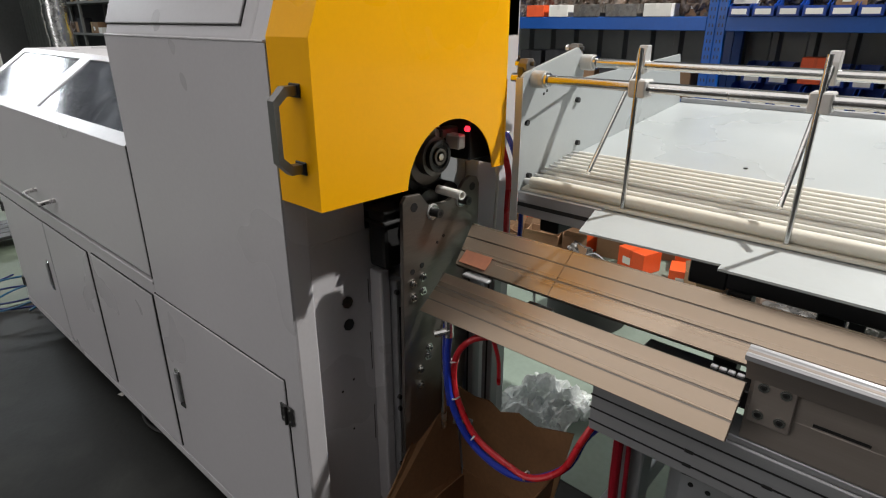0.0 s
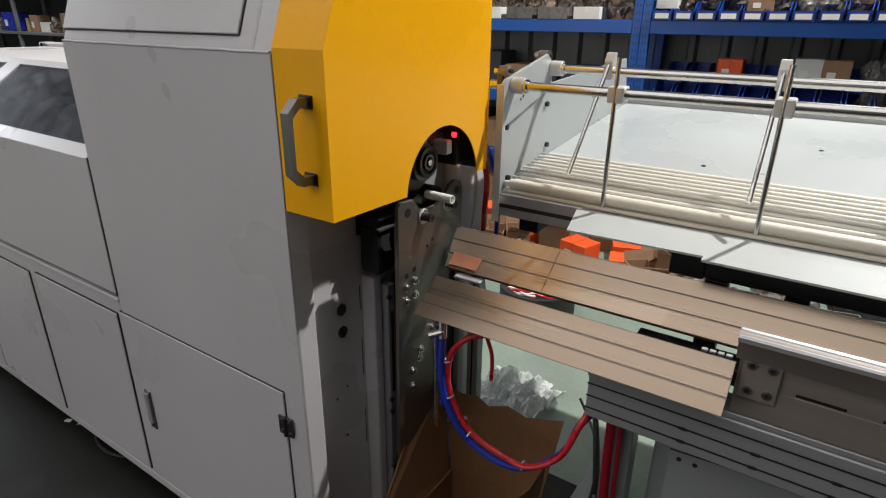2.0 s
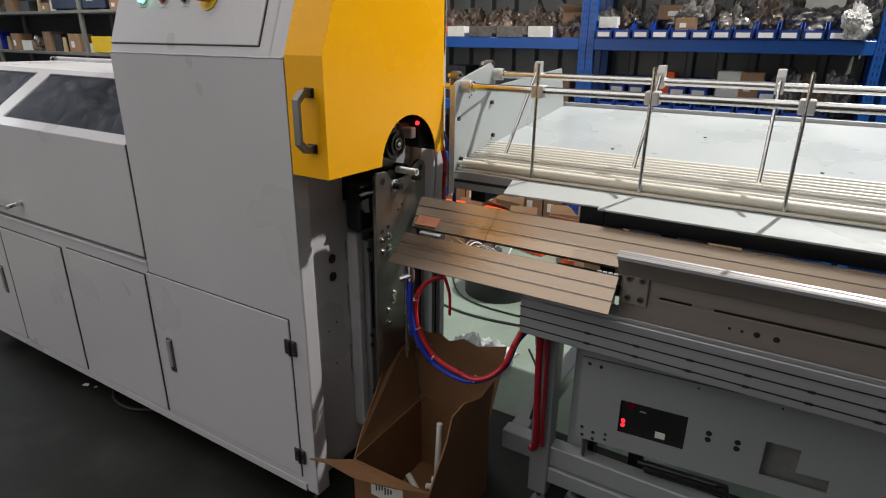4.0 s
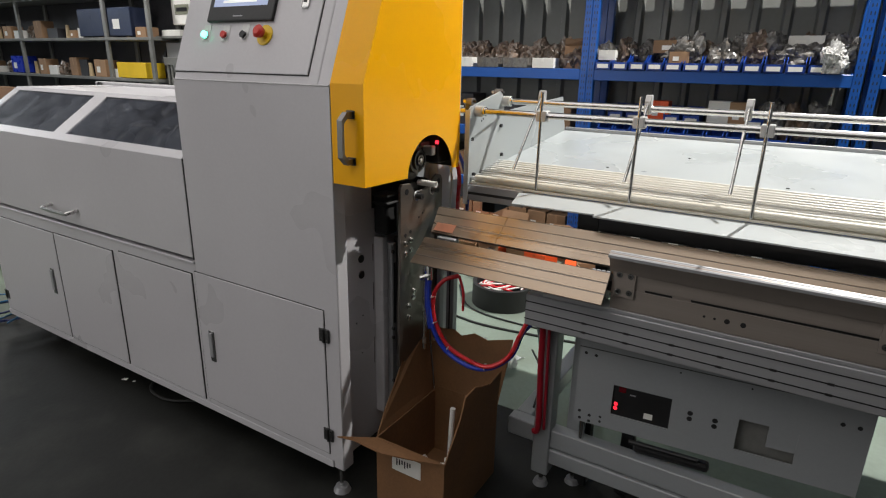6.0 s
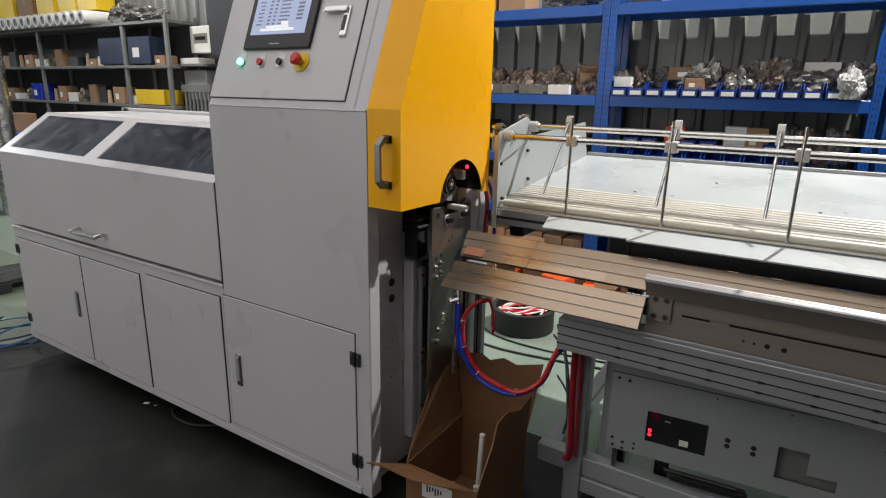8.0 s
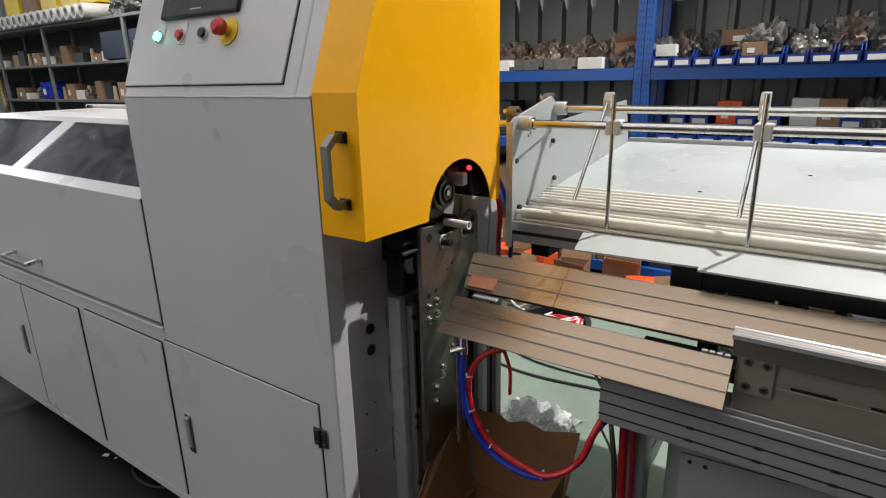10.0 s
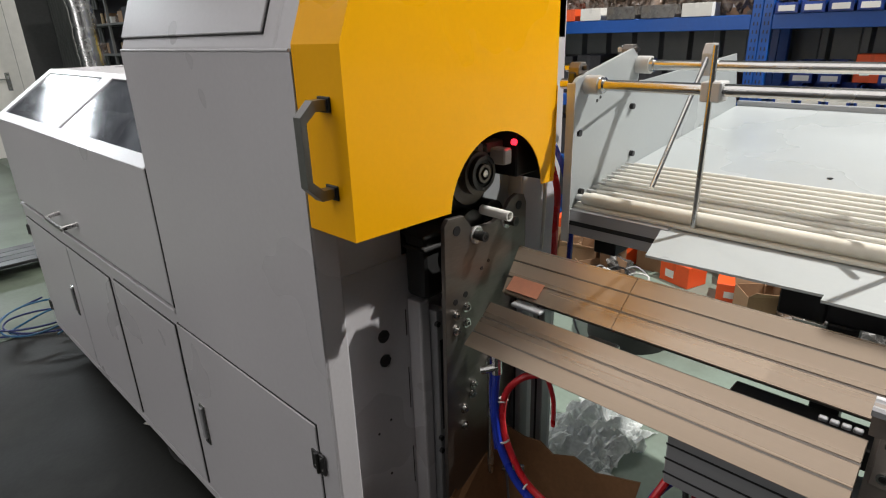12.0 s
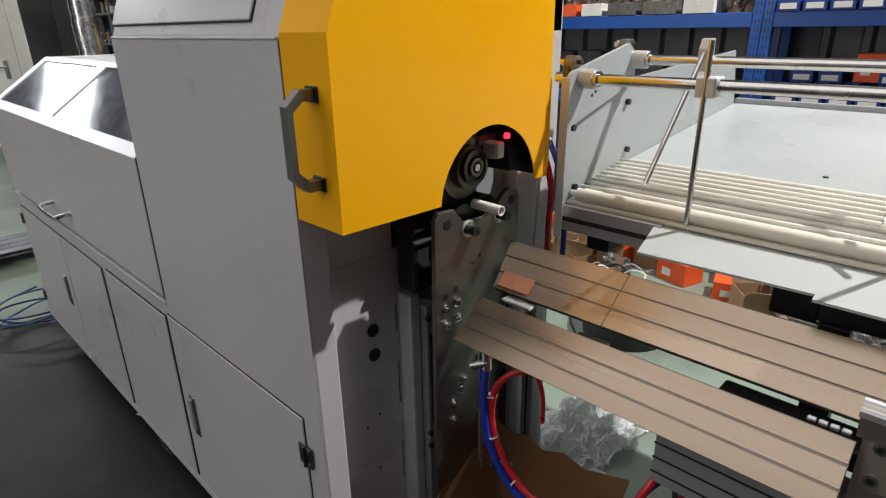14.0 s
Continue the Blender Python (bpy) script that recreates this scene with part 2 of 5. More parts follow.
def smoky_pane(name):
    """Scratched dusty acrylic: a dark see-through sheet under a film of dust."""
    m = bpy.data.materials.new(name)
    m.use_nodes = True
    nt = m.node_tree
    p = nt.nodes["Principled BSDF"]
    p.inputs["Base Color"].default_value = (0.2, 0.195, 0.2, 1)
    p.inputs["Roughness"].default_value = 0.07
    clear = nt.nodes.new("ShaderNodeBsdfTransparent")
    clear.inputs[0].default_value = (0.72, 0.72, 0.74, 1)
    mix = nt.nodes.new("ShaderNodeMixShader")
    tc = nt.nodes.new("ShaderNodeTexCoord")
    n = nt.nodes.new("ShaderNodeTexNoise")
    n.inputs["Scale"].default_value, n.inputs["Detail"].default_value = 5.0, 8
    n.inputs["Distortion"].default_value = 1.2
    r = nt.nodes.new("ShaderNodeMapRange")
    for k, v in zip((1, 2, 3, 4), (0.35, 0.7, 0.2, 0.68)):
        r.inputs[k].default_value = v
    nt.links.new(tc.outputs["Object"], n.inputs["Vector"])
    nt.links.new(n.outputs["Fac"], r.inputs[0])
    scratch = nt.nodes.new("ShaderNodeTexNoise")
    scratch.inputs["Scale"].default_value, scratch.inputs["Detail"].default_value = 4.0, 5
    scratch.inputs["Distortion"].default_value = 2.5
    nt.links.new(tc.outputs["Object"], scratch.inputs["Vector"])
    off = nt.nodes.new("ShaderNodeMath")
    off.operation = "SUBTRACT"
    off.inputs[1].default_value = 0.5
    nt.links.new(scratch.outputs["Fac"], off.inputs[0])
    size = nt.nodes.new("ShaderNodeMath")
    size.operation = "ABSOLUTE"
    nt.links.new(off.outputs[0], size.inputs[0])
    line = nt.nodes.new("ShaderNodeMapRange")
    for k, v in zip((1, 2, 3, 4), (0.0, 0.016, 1.0, 0.0)):
        line.inputs[k].default_value = v
    nt.links.new(size.outputs[0], line.inputs[0])
    # the dark tint holds a little blue for reflected daylight; scratches are paler
    tint = nt.nodes.new("ShaderNodeMix")
    tint.data_type = "RGBA"
    tint.inputs[6].default_value = (0.105, 0.115, 0.14, 1)
    tint.inputs[7].default_value = (0.3, 0.31, 0.33, 1)
    nt.links.new(line.outputs[0], tint.inputs[0])
    nt.links.new(tint.outputs[2], p.inputs["Base Color"])
    nt.links.new(r.outputs[0], mix.inputs[0])
    nt.links.new(clear.outputs[0], mix.inputs[1])
    nt.links.new(p.outputs[0], mix.inputs[2])
    nt.links.new(mix.outputs[0], nt.nodes["Material Output"].inputs[0])
    return m


PANE = smoky_pane("smoky_acrylic")


# ---- tube cutting machine ----
MX0, TX0 = -2.75, -0.80
mach = thing("tube_cutting_machine", (-1.3, 0.3, 0.0), "long grey enamelled tube cutting machine with a yellow end guard", "machine")


def bolt(c, axis, r, h, parent, mat=None, name="bolt"):
    """A socket-head bolt: a washer, a knurled head and a dark socket."""
    a = Vector(axis)
    c = Vector(c)
    b = part(name, rod(c, c + a * h, r, 14), mat or CHROME, parent, "", True)
    part("washer", ring(c + a * 0.0015, axis, r * 1.6, r * 0.9, 0.003, 18), CHROME, b)
    part("socket", rod(c + a * h, c + a * (h + 0.0006), r * 0.55, 6), BLACK, b)
    return b


def hole(c, axis, r, parent, name="hole"):
    a, c = Vector(axis), Vector(c)
    return part(name, rod(c - a * 0.002, c + a * 0.0012, r, 16), BLACK, parent)


base = part("base_cabinet", box((MX0, 0.0, 0.128), (TX0 - 0.002, 0.8, 0.85), 0.005), GREY, mach)
part("plinth_edge", box((MX0 - 0.002, -0.004, 0.128), (-0.052, 0.0, 0.16), 0.0015), GREY, base)
part("ledge", box((MX0 - 0.004, -0.006, 0.838), (TX0 - 0.004, 0.01, 0.851), 0.002), GREY, base)


def cabinet_door(x0, x1, z0, z1, latch=None, hinges=()):
    d = part("door", box((x0, -0.007, z0), (x1, 0.0005, z1), 0.0018), GREY, mach)
    # black strips drawn for the dark gap around the door
    bm = bmesh.new()
    for lo, hi in (((x0 - 0.003, z1), (x1 + 0.003, z1 + 0.0035)), ((x0 - 0.003, z0 - 0.002), (x1 + 0.003, z0)), ((x0 - 0.003, z0), (x0, z1)), ((x1, z0), (x1 + 0.003, z1))):
        box((lo[0], -0.0045, lo[1]), (hi[0], 0.0, hi[1]), 0, bm)
    part("door_seal", bm, RUBBER, d)
    if latch:
        x, z = latch
        part("latch_plate", box((x - 0.017, -0.012, z - 0.075), (x + 0.017, -0.006, z + 0.075), 0.003, None, 2), CHROME, d)
        part("latch_lever", box((x - 0.011, -0.019, z - 0.05), (x + 0.011, -0.012, z + 0.066), 0.003, None, 2), ALUMATT, d)
        part("keyhole", rod((x, -0.0122, z - 0.062), (x, -0.0128, z - 0.062), 0.006, 12), BLACK, d)
    for x, z in hinges:
        h = box((x - 0.024, -0.011, z - 0.027), (x - 0.003, -0.006, z + 0.027), 0.001)
        box((x + 0.003, -0.011, z - 0.027), (x + 0.024, -0.005, z + 0.027), 0.001, h)
        rod((x, -0.011, z - 0.028), (x, -0.011, z + 0.028), 0.0055, 10, h)
        hg = part("hinge", h, DARKSTEEL, d, "dark steel butt hinge")
        for dx in (-0.014, 0.014):
            for dz in (-0.017, 0.017):
                part("screw", rod((x + dx, -0.011, z + dz), (x + dx, -0.0125, z + dz), 0.0035, 8), CHROME, hg)
    return d


cabinet_door(-2.71, -1.997, 0.172, 0.778, (-2.075, 0.49), ((-2.716, 0.708), (-2.712, 0.267)))
cabinet_door(-1.985, -1.44, 0.172, 0.78)
cabinet_door(-1.382, -0.832, 0.176, 0.79)
cabinet_door(-0.806, -0.068, 0.19, 0.806, (-0.732, 0.474), ((-0.066, 0.709), (-0.066, 0.28)))

# tower: a shell with a sloping control face
SL = Vector((0.0, 0.365, 0.931))
SN = Vector((0.0, -0.931, 0.365))


def on_slope(x, s, up=0.0):
    return Vector((x, 0, 1.602)) + SL * s + SN * up


def slope_box(x0, x1, s0, s1, lo, hi, bevel=0.0, bm=None, seg=1):
    """A box lying on the sloping control face."""
    b2 = box((x0, s0, lo), (x1, s1, hi), bevel, None, seg)
    m = Matrix(((1, 0, 0, 0), (0, SL.y, SN.y, 0), (0, SL.z, SN.z, 1.602), (0, 0, 0, 1)))
    bmesh.ops.transform(b2, matrix=m, verts=b2.verts)
    if bm is None:
        return b2
    me = bpy.data.meshes.new("scratch")
    b2.to_mesh(me)
    b2.free()
    bm.from_mesh(me)
    bpy.data.meshes.remove(me)
    return bm


tower = part("tower", prism([(0, 0.128), (0, 1.602), (0.215, 2.15), (0.84, 2.15), (0.84, 0.128)], "x", TX0, -0.052, None, 0.007), GREY, mach)
part("side_post", box((-0.051, 0.0, 0.128), (0.0, 0.06, 1.596), 0.005, None, 2), GREY, tower)
part("tower_shoulder", prism([(0.0, 1.597), (0.0, 1.602), (0.215, 2.15), (0.84, 2.15), (0.84, 1.597)], "x", -0.0515, 0.0, None, 0.003), GREY, tower)
part("front_skin", box((TX0 + 0.001, -0.0025, 0.162), (0.0, 0.0, 1.598), 0.001), GREY, tower)
part("rear_post", box((-0.051, 0.66, 0.1), (0.0, 0.845, 2.1), 0.004), GREY, tower)
seam = [(TX0 + 0.003 + k * 0.0331, -0.001 + 0.0004 * math.sin(k * 2.3), 1.601 + 0.0007 * math.sin(k * 1.7) * math.cos(k * 0.6)) for k in range(25)]
part("weld_seam", tube(seam, 0.0032, 8), GREY, tower, "wavy ground weld along the bend", True)
pdoor = part("control_panel", slope_box(-0.797, -0.1, 0.03, 0.53, 0.001, 0.006, 0.0015), GREY, mach)
# black strips drawn for the dark gap below and beside the panel
bm = slope_box(-0.797, -0.0975, 0.0275, 0.03, 0.0, 0.0025)
slope_box(-0.1, -0.0975, 0.03, 0.53, 0.0, 0.0025, 0, bm)
part("panel_seal", bm, RUBBER, pdoor)
hmi = part("touch_screen", slope_box(-0.652, -0.308, 0.214, 0.452, 0.006, 0.02, 0.005, None, 2), BLACK, mach, "black bezelled operator screen, lit")
part("display", slope_box(-0.625, -0.343, 0.268, 0.425, 0.0195, 0.0212), SCREEN, hmi)
bm = slope_box(-0.585, -0.40, 0.408, 0.418, 0.0212, 0.022)
part("title_bar", bm, SCREENWHT, hmi)
part("screen_key", slope_box(-0.385, -0.345, 0.404, 0.422, 0.0212, 0.022), SCREENYEL, hmi)
bm = bmesh.new()
for k in range(7):
    s0 = 0.392 - k * 0.0145
    slope_box(-0.605 + 0.004 * (k % 3), -0.575, s0, s0 + 0.005, 0.0212, 0.0218, 0, bm)
    slope_box(-0.548, -0.534, s0, s0 + 0.007, 0.0212, 0.0218, 0, bm)
    slope_box(-0.52, -0.507, s0, s0 + 0.007, 0.0212, 0.0218, 0, bm)
    slope_box(-0.49, -0.435 - 0.008 * (k % 2), s0, s0 + 0.005, 0.0212, 0.0218, 0, bm)
    if k < 6:
        slope_box(-0.40, -0.37, s0, s0 + 0.008, 0.0212, 0.0218, 0, bm)
tagged(part("readout", bm, SCREENTXT, hmi), kind="stuff")
bm = slope_box(-0.575, -0.40, 0.281, 0.29, 0.0212, 0.022)
slope_box(-0.545, -0.43, 0.292, 0.301, 0.0212, 0.022, 0, bm)
slope_box(-0.47, -0.435, 0.303, 0.315, 0.0212, 0.022, 0, bm)
part("screen_keys", bm, SCREENWHT, hmi)
part("maker_plate", slope_box(-0.51, -0.46, 0.23, 0.234, 0.02, 0.0204), ALUMATT, hmi)


def push_button(x, s, cap, h, plate=True):
    c = on_slope(x, s, 0.006)
    b = part("push_button", ring(c + SN * 0.004, SN, 0.0165, 0.012, 0.008, 20), CHROME, mach, "", True)
    part("cap", rod(c, c + SN * h, 0.0125, 18), cap, b, "", True)
    if plate:
        part("legend_plate", slope_box(x - 0.019, x + 0.019, s - 0.024, s + 0.04, 0.006, 0.0075, 0.0005), SATIN, b)
    return b


push_button(-0.652, 0.167, GREENLED, 0.016)
push_button(-0.545, 0.166, REDBTN, 0.016)
push_button(-0.443, 0.166, BLACK, 0.014)
c = on_slope(-0.337, 0.165, 0.006)
b = part("emergency_stop", rod(c, c + SN * 0.004, 0.036, 28), YPLAST, mach, "red mushroom button on a yellow plate")
part("stem", rod(c, c + SN * 0.022, 0.014, 16), YPLAST, b, "", True)
bm = rod(c + SN * 0.02, c + SN * 0.036, 0.019, 22, None, 0.023)
rod(c + SN * 0.036, c + SN * 0.044, 0.023, 22, bm, 0.014)
part("mushroom_cap", bm, REDBTN, b, "", True)
lk = part("swing_handle_lock", slope_box(-0.19, -0.158, 0.255, 0.365, 0.006, 0.012, 0.005, None, 2), CHROME, mach, "chrome swing handle lock")
part("lever", slope_box(-0.272, -0.165, 0.34, 0.36, 0.013, 0.024, 0.004, None, 2), CHROME, lk)
part("lock_recess", slope_box(-0.183, -0.167, 0.275, 0.33, 0.012, 0.0128), BLACK, lk)

# hood over the winding unit, with two smoky windows
hood = part("hood", box((MX0, -0.006, 0.868), (TX0 - 0.006, 0.004, 1.29), 0.002), GREY, mach)
HS = Vector((0.0, 0.289, 0.21)).normalized()
HN = Vector((0.0, -HS.z, HS.y))


def hood_box(x0, x1, s0, s1, lo, hi, bm=None, bevel=0.0):
    b2 = box((x0, s0, lo), (x1, s1, hi), bevel)
    m = Matrix(((1, 0, 0, 0), (0, HS.y, HN.y, -0.006), (0, HS.z, HN.z, 1.29), (0, 0, 0, 1)))
    bmesh.ops.transform(b2, matrix=m, verts=b2.verts)
    if bm is None:
        return b2
    me = bpy.data.meshes.new("scratch")
    b2.to_mesh(me)
    b2.free()
    bm.from_mesh(me)
    bpy.data.meshes.remove(me)
    return bm


HL = 0.36
bm = hood_box(MX0, TX0 - 0.006, 0, 0.045, -0.012, 0)
hood_box(MX0, TX0 - 0.006, HL - 0.03, HL, -0.012, 0, bm)
for x0, x1 in ((MX0, MX0 + 0.07), (-1.87, -1.76), (TX0 - 0.045, TX0 - 0.006)):
    hood_box(x0, x1, 0.045, HL - 0.03, -0.012, 0, bm)
frame_ob = part("window_frame", bm, GREY, mach)
part("window_pane", hood_box(MX0 + 0.068, -1.868, 0.043, HL - 0.028, -0.009, -0.004), PANE, frame_ob, "dusty smoky acrylic")
part("window_pane", hood_box(-1.762, TX0 - 0.043, 0.043, HL - 0.028, -0.009, -0.004), PANE, frame_ob, "scratched smoky acrylic")
bm = box((MX0, 0.282, 1.488), (TX0 - 0.006, 0.8, 1.5), 0.002)
prism([(0.004, 0.868), (0.004, 1.288), (0.285, 1.49), (0.8, 1.49), (0.8, 0.868)], "x", MX0, MX0 + 0.01, bm)
box((MX0, 0.79, 0.868), (TX0 - 0.006, 0.8, 1.488), 0, bm)
part("hood_shell", bm, GREY, mach)
part("top_rail", box((MX0 - 0.1, 0.80, 1.44), (TX0, 0.86, 1.52), 0.006), GREY, mach)
part("rail_knob", rod((MX0 - 0.02, 0.795, 1.50), (MX0 - 0.02, 0.78, 1.50), 0.02, 16), BLACK, mach)
bm = tube([(-1.94, -0.004, 0.945), (-1.938, -0.036, 0.942), (-1.93, -0.054, 0.938), (-1.91, -0.06, 0.935), (-1.72, -0.06, 0.935), (-1.70, -0.054, 0.938), (-1.692, -0.036, 0.942), (-1.69, -0.004, 0.945)], 0.0095, 8)
part("hood_handle", bm, ALU, hood, "chrome bow handle", True)
part("front_seam", box((TX0 - 0.006, -0.004, 0.86), (TX0 - 0.0005, 0.0, 1.29)), RUBBER, hood)
# winding unit seen through the windows
bm = rod((-1.55, 0.34, 1.24), (-1.1, 0.34, 1.24), 0.1, 24)
rod((-1.1, 0.34, 1.24), (-0.95, 0.34, 1.24), 0.06, 20, bm)
part("winding_drum", bm, STEEL, mach, "", True)
part("drum_disc", ring((-1.17, 0.34, 1.22), (1, 0, 0), 0.185, 0.05, 0.012, 40), SATIN, mach, "pale drum end disc", True)
for x, r1 in ((-1.36, 0.16), (-1.26, 0.16)):
    part("belt_ring", ring((x, 0.34, 1.2), (1, 0, 0), r1, r1 - 0.012, 0.03, 36), CHROME, mach, "", True)
part("guide_arm", tube([(-1.62, 0.12, 1.12), (-1.58, 0.16, 1.26), (-1.5, 0.22, 1.36), (-1.35, 0.24, 1.38)], 0.012, 8), ALUMATT, mach, "", True)
part("drive_motor", rod((-2.5, 0.42, 1.15), (-2.0, 0.42, 1.15), 0.14, 24), ALUMATT, mach, "", True)

# machine feet
for x, y in ((-0.045, 0.035), (-0.75, 0.4), (-1.4, 0.4), (-2.68, 0.35), (-0.06, 0.74), (-1.4, 0.74), (-2.68, 0.74)):
    f = part("levelling_foot", rod((x, y, 0.0), (x, y, 0.022), 0.036, 20, None, 0.026), ALUMATT, mach, "", True)
    part("threaded_stem", rod((x, y, 0.022), (x, y, 0.13), 0.009, 10), CHROME, f, "", True)

# end side: covers, guides, knife plate and rollers
side = part("side_panel", box((-0.052, 0.06, 0.16), (-0.047, 0.66, 1.14), 0.001), GREY, mach)
part("upper_side_panel", box((-0.052, 0.06, 1.1405), (-0.047, 0.262, 1.6), 0.001), GREY, mach)
for z in (0.958, 0.893):
    part("plug", rod((-0.048, 0.19, z), (-0.043, 0.19, z), 0.0165, 8), BLACK, side)
for y, z in ((0.155, 0.70), (0.195, 0.72), (0.185, 0.56)):
    hole((-0.047, y, z), (1, 0, 0), 0.0035, side)
for z0, z1 in ((0.93, 1.0), (0.72, 0.84), (0.48, 0.6)):
    part("slit", box((-0.0475, 0.262, z0), (-0.0462, 0.2645, z1)), BLACK, side)
# black sheet that carries the shade of the cavity behind the guard
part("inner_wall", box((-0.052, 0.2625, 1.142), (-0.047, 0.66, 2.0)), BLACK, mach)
part("inner_plate", box((-0.045, 0.43, 1.35), (-0.035, 0.5, 1.46), 0.002), PALE, mach)
part("light_plate", box((-0.046, 0.45, 1.1), (-0.04, 0.655, 1.295), 0.002), PALE, mach)
# black block added for the shade in the right half of the arch
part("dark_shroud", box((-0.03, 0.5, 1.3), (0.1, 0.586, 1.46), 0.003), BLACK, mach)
part("guide_cover", box((-0.046, 0.268, 0.25), (0.0, 0.3, 1.03), 0.006, None, 2), GREY, mach)
gr = part("guide_rail", box((-0.02, 0.302, 0.3), (0.02, 0.33, 1.0), 0.002), ALUMATT, mach)
part("rail_slot", box((0.02, 0.311, 0.66), (0.0215, 0.321, 0.92)), BLACK, gr)
for z in (0.97, 0.64, 0.6, 0.4):
    part("rail_screw", rod((0.02, 0.3, z), (0.028, 0.3, z), 0.007, 12), DARKSTEEL, gr)
part("slide_block", box((0.0, 0.335, 0.5), (0.05, 0.52, 1.02), 0.004), DARKSTEEL, mach)
# dark block added for the shade of the recess, with two plates on top
part("bellows", box((-0.045, 0.268, 1.04), (0.02, 0.34, 1.2), 0.012, None, 2), RUBBER, mach)
for z in (1.16, 1.19):
    part("bellows_fold", box((-0.046, 0.262, z), (0.028, 0.345, z + 0.012), 0.005, None, 2), RUBBER, mach)

knife = part("knife_plate", prism([(0.262, 0.5), (0.274, 1.232), (0.286, 1.246), (0.335, 1.243), (0.352, 1.222), (0.365, 1.204), (0.44, 1.2), (0.478, 1.216),
                                   (0.505, 1.243), (0.53, 1.252), (0.556, 1.245), (0.567, 1.224), (0.565, 1.08), (0.53, 0.8), (0.5, 0.5)], "x", 0.07, 0.082, None, 0.0012), STEEL, mach, "ground steel mounting plate")
for y, z, r in ((0.312, 1.214, 0.0115), (0.536, 1.222, 0.011), (0.395, 1.1, 0.0045), (0.42, 1.112, 0.0045), (0.303, 1.045, 0.0075), (0.337, 1.053, 0.0075), (0.38, 0.92, 0.005)):
    hole((0.082, y, z), (1, 0, 0), r, knife)
for y, z, h in ((0.378, 1.188, 0.026), (0.49, 1.196, 0.026)):
    bolt((0.084, y, z), (1, 0, 0), 0.0115, h, knife, DARKSTEEL)
    part("wide_washer", ring((0.0835, y, z), (1, 0, 0), 0.021, 0.0118, 0.003, 22), SATIN, knife, "", True)
for y, z in ((0.303, 1.012), (0.338, 1.02), (0.304, 0.972), (0.338, 0.98), (0.36, 0.80), (0.355, 0.775), (0.325, 0.745), (0.325, 0.695), (0.42, 0.84)):
    bolt((0.082, y, z), (1, 0, 0), 0.0075, 0.009, knife)
roll = part("cutting_roller", rod((-0.03, 0.415, 1.305), (0.02, 0.415, 1.305), 0.082, 36), DARKSTEEL, mach, "", True)
part("flange", rod((0.02, 0.418, 1.31), (0.032, 0.418, 1.31), 0.068, 36), STEEL, roll, "", True)
part("hub", rod((0.032, 0.42, 1.318), (0.058, 0.42, 1.318), 0.05, 32), STEEL, roll, "", True)
part("bearing_ring", ring((0.064, 0.42, 1.32), (1, 0, 0), 0.04, 0.031, 0.014, 32), DARKSTEEL, roll, "", True)
part("bearing_race", ring((0.066, 0.42, 1.32), (1, 0, 0), 0.021, 0.014, 0.014, 28), STEEL, roll, "", True)
part("shaft_end", rod((0.05, 0.42, 1.32), (0.075, 0.42, 1.32), 0.0085, 16), CHROME, roll, "", True)
part("seal_ring", ring((0.062, 0.42, 1.32), (1, 0, 0), 0.031, 0.024, 0.01, 28), BLACK, roll)
part("lower_roller", rod((-0.02, 0.40, 1.19), (0.05, 0.40, 1.19), 0.045, 28), DARKSTEEL, mach, "", True)
part("lower_roller", rod((-0.02, 0.475, 1.2), (0.05, 0.475, 1.2), 0.042, 28), RUBBER, mach, "", True)
arm = part("sensor_arm", box((0.03, 0.44, 1.36), (0.06, 0.52, 1.385), 0.003), STEEL, mach)
part("sensor", box((0.055, 0.455, 1.335), (0.1, 0.485, 1.372), 0.004), SATIN, arm)
part("sensor_bracket", prism([(0.425, 1.33), (0.425, 1.41), (0.45, 1.425), (0.455, 1.415), (0.44, 1.4), (0.44, 1.33)], "x", 0.02, 0.05), SATIN, arm)
part("sensor_lamp", rod((0.1, 0.485, 1.385), (0.108, 0.485, 1.385), 0.007, 12), REDLED, arm, "lit red sensor lamp")
part("sensor_cable", tube([(0.06, 0.44, 1.38), (0.05, 0.40, 1.41), (0.03, 0.38, 1.46)], 0.003, 6), BLACK, arm)

# yellow guard: folded sheet with an arched cut-out
pts = [(0.0, 1.287), (0.0, 1.61), (0.16, 2.01), (0.6, 2.01), (0.6, 1.278), (0.551, 1.28)]
pts += [(0.394 + 0.156 * math.cos(a), 1.268 + 0.156 * math.sin(a)) for a in [radians(5 + 170 * k / 22) for k in range(23)]]
pts += [(0.238, 1.283)]
guard = part("guard", prism(pts, "x", 0.1345, 0.137), YELLOW, mach, "glossy yellow guard with an arched cut-out")
fr = part("guard_front", prism([(0.0, 1.287), (0.0, 1.61), (0.16, 2.01), (0.163, 2.01), (0.003, 1.609), (0.003, 1.287)], "x", 0.002, 0.1347, None, 0.0006), YELLOW, guard)
part("guard_back", box((0.002, 0.597, 1.278), (0.1347, 0.6, 2.01)), YELLOW, guard)
# black liner added so the guard's inside looks shaded
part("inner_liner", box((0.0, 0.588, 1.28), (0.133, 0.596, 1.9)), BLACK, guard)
part("guard_lip", box((0.115, 0.003, 1.287), (0.1345, 0.236, 1.289)), YELLOW, guard)
part("guard_flange", prism([(0.6, 1.3), (0.6, 1.5), (0.585, 1.29)], "x", 0.137, 0.139), YELLOW, guard)
bm = bmesh.new()
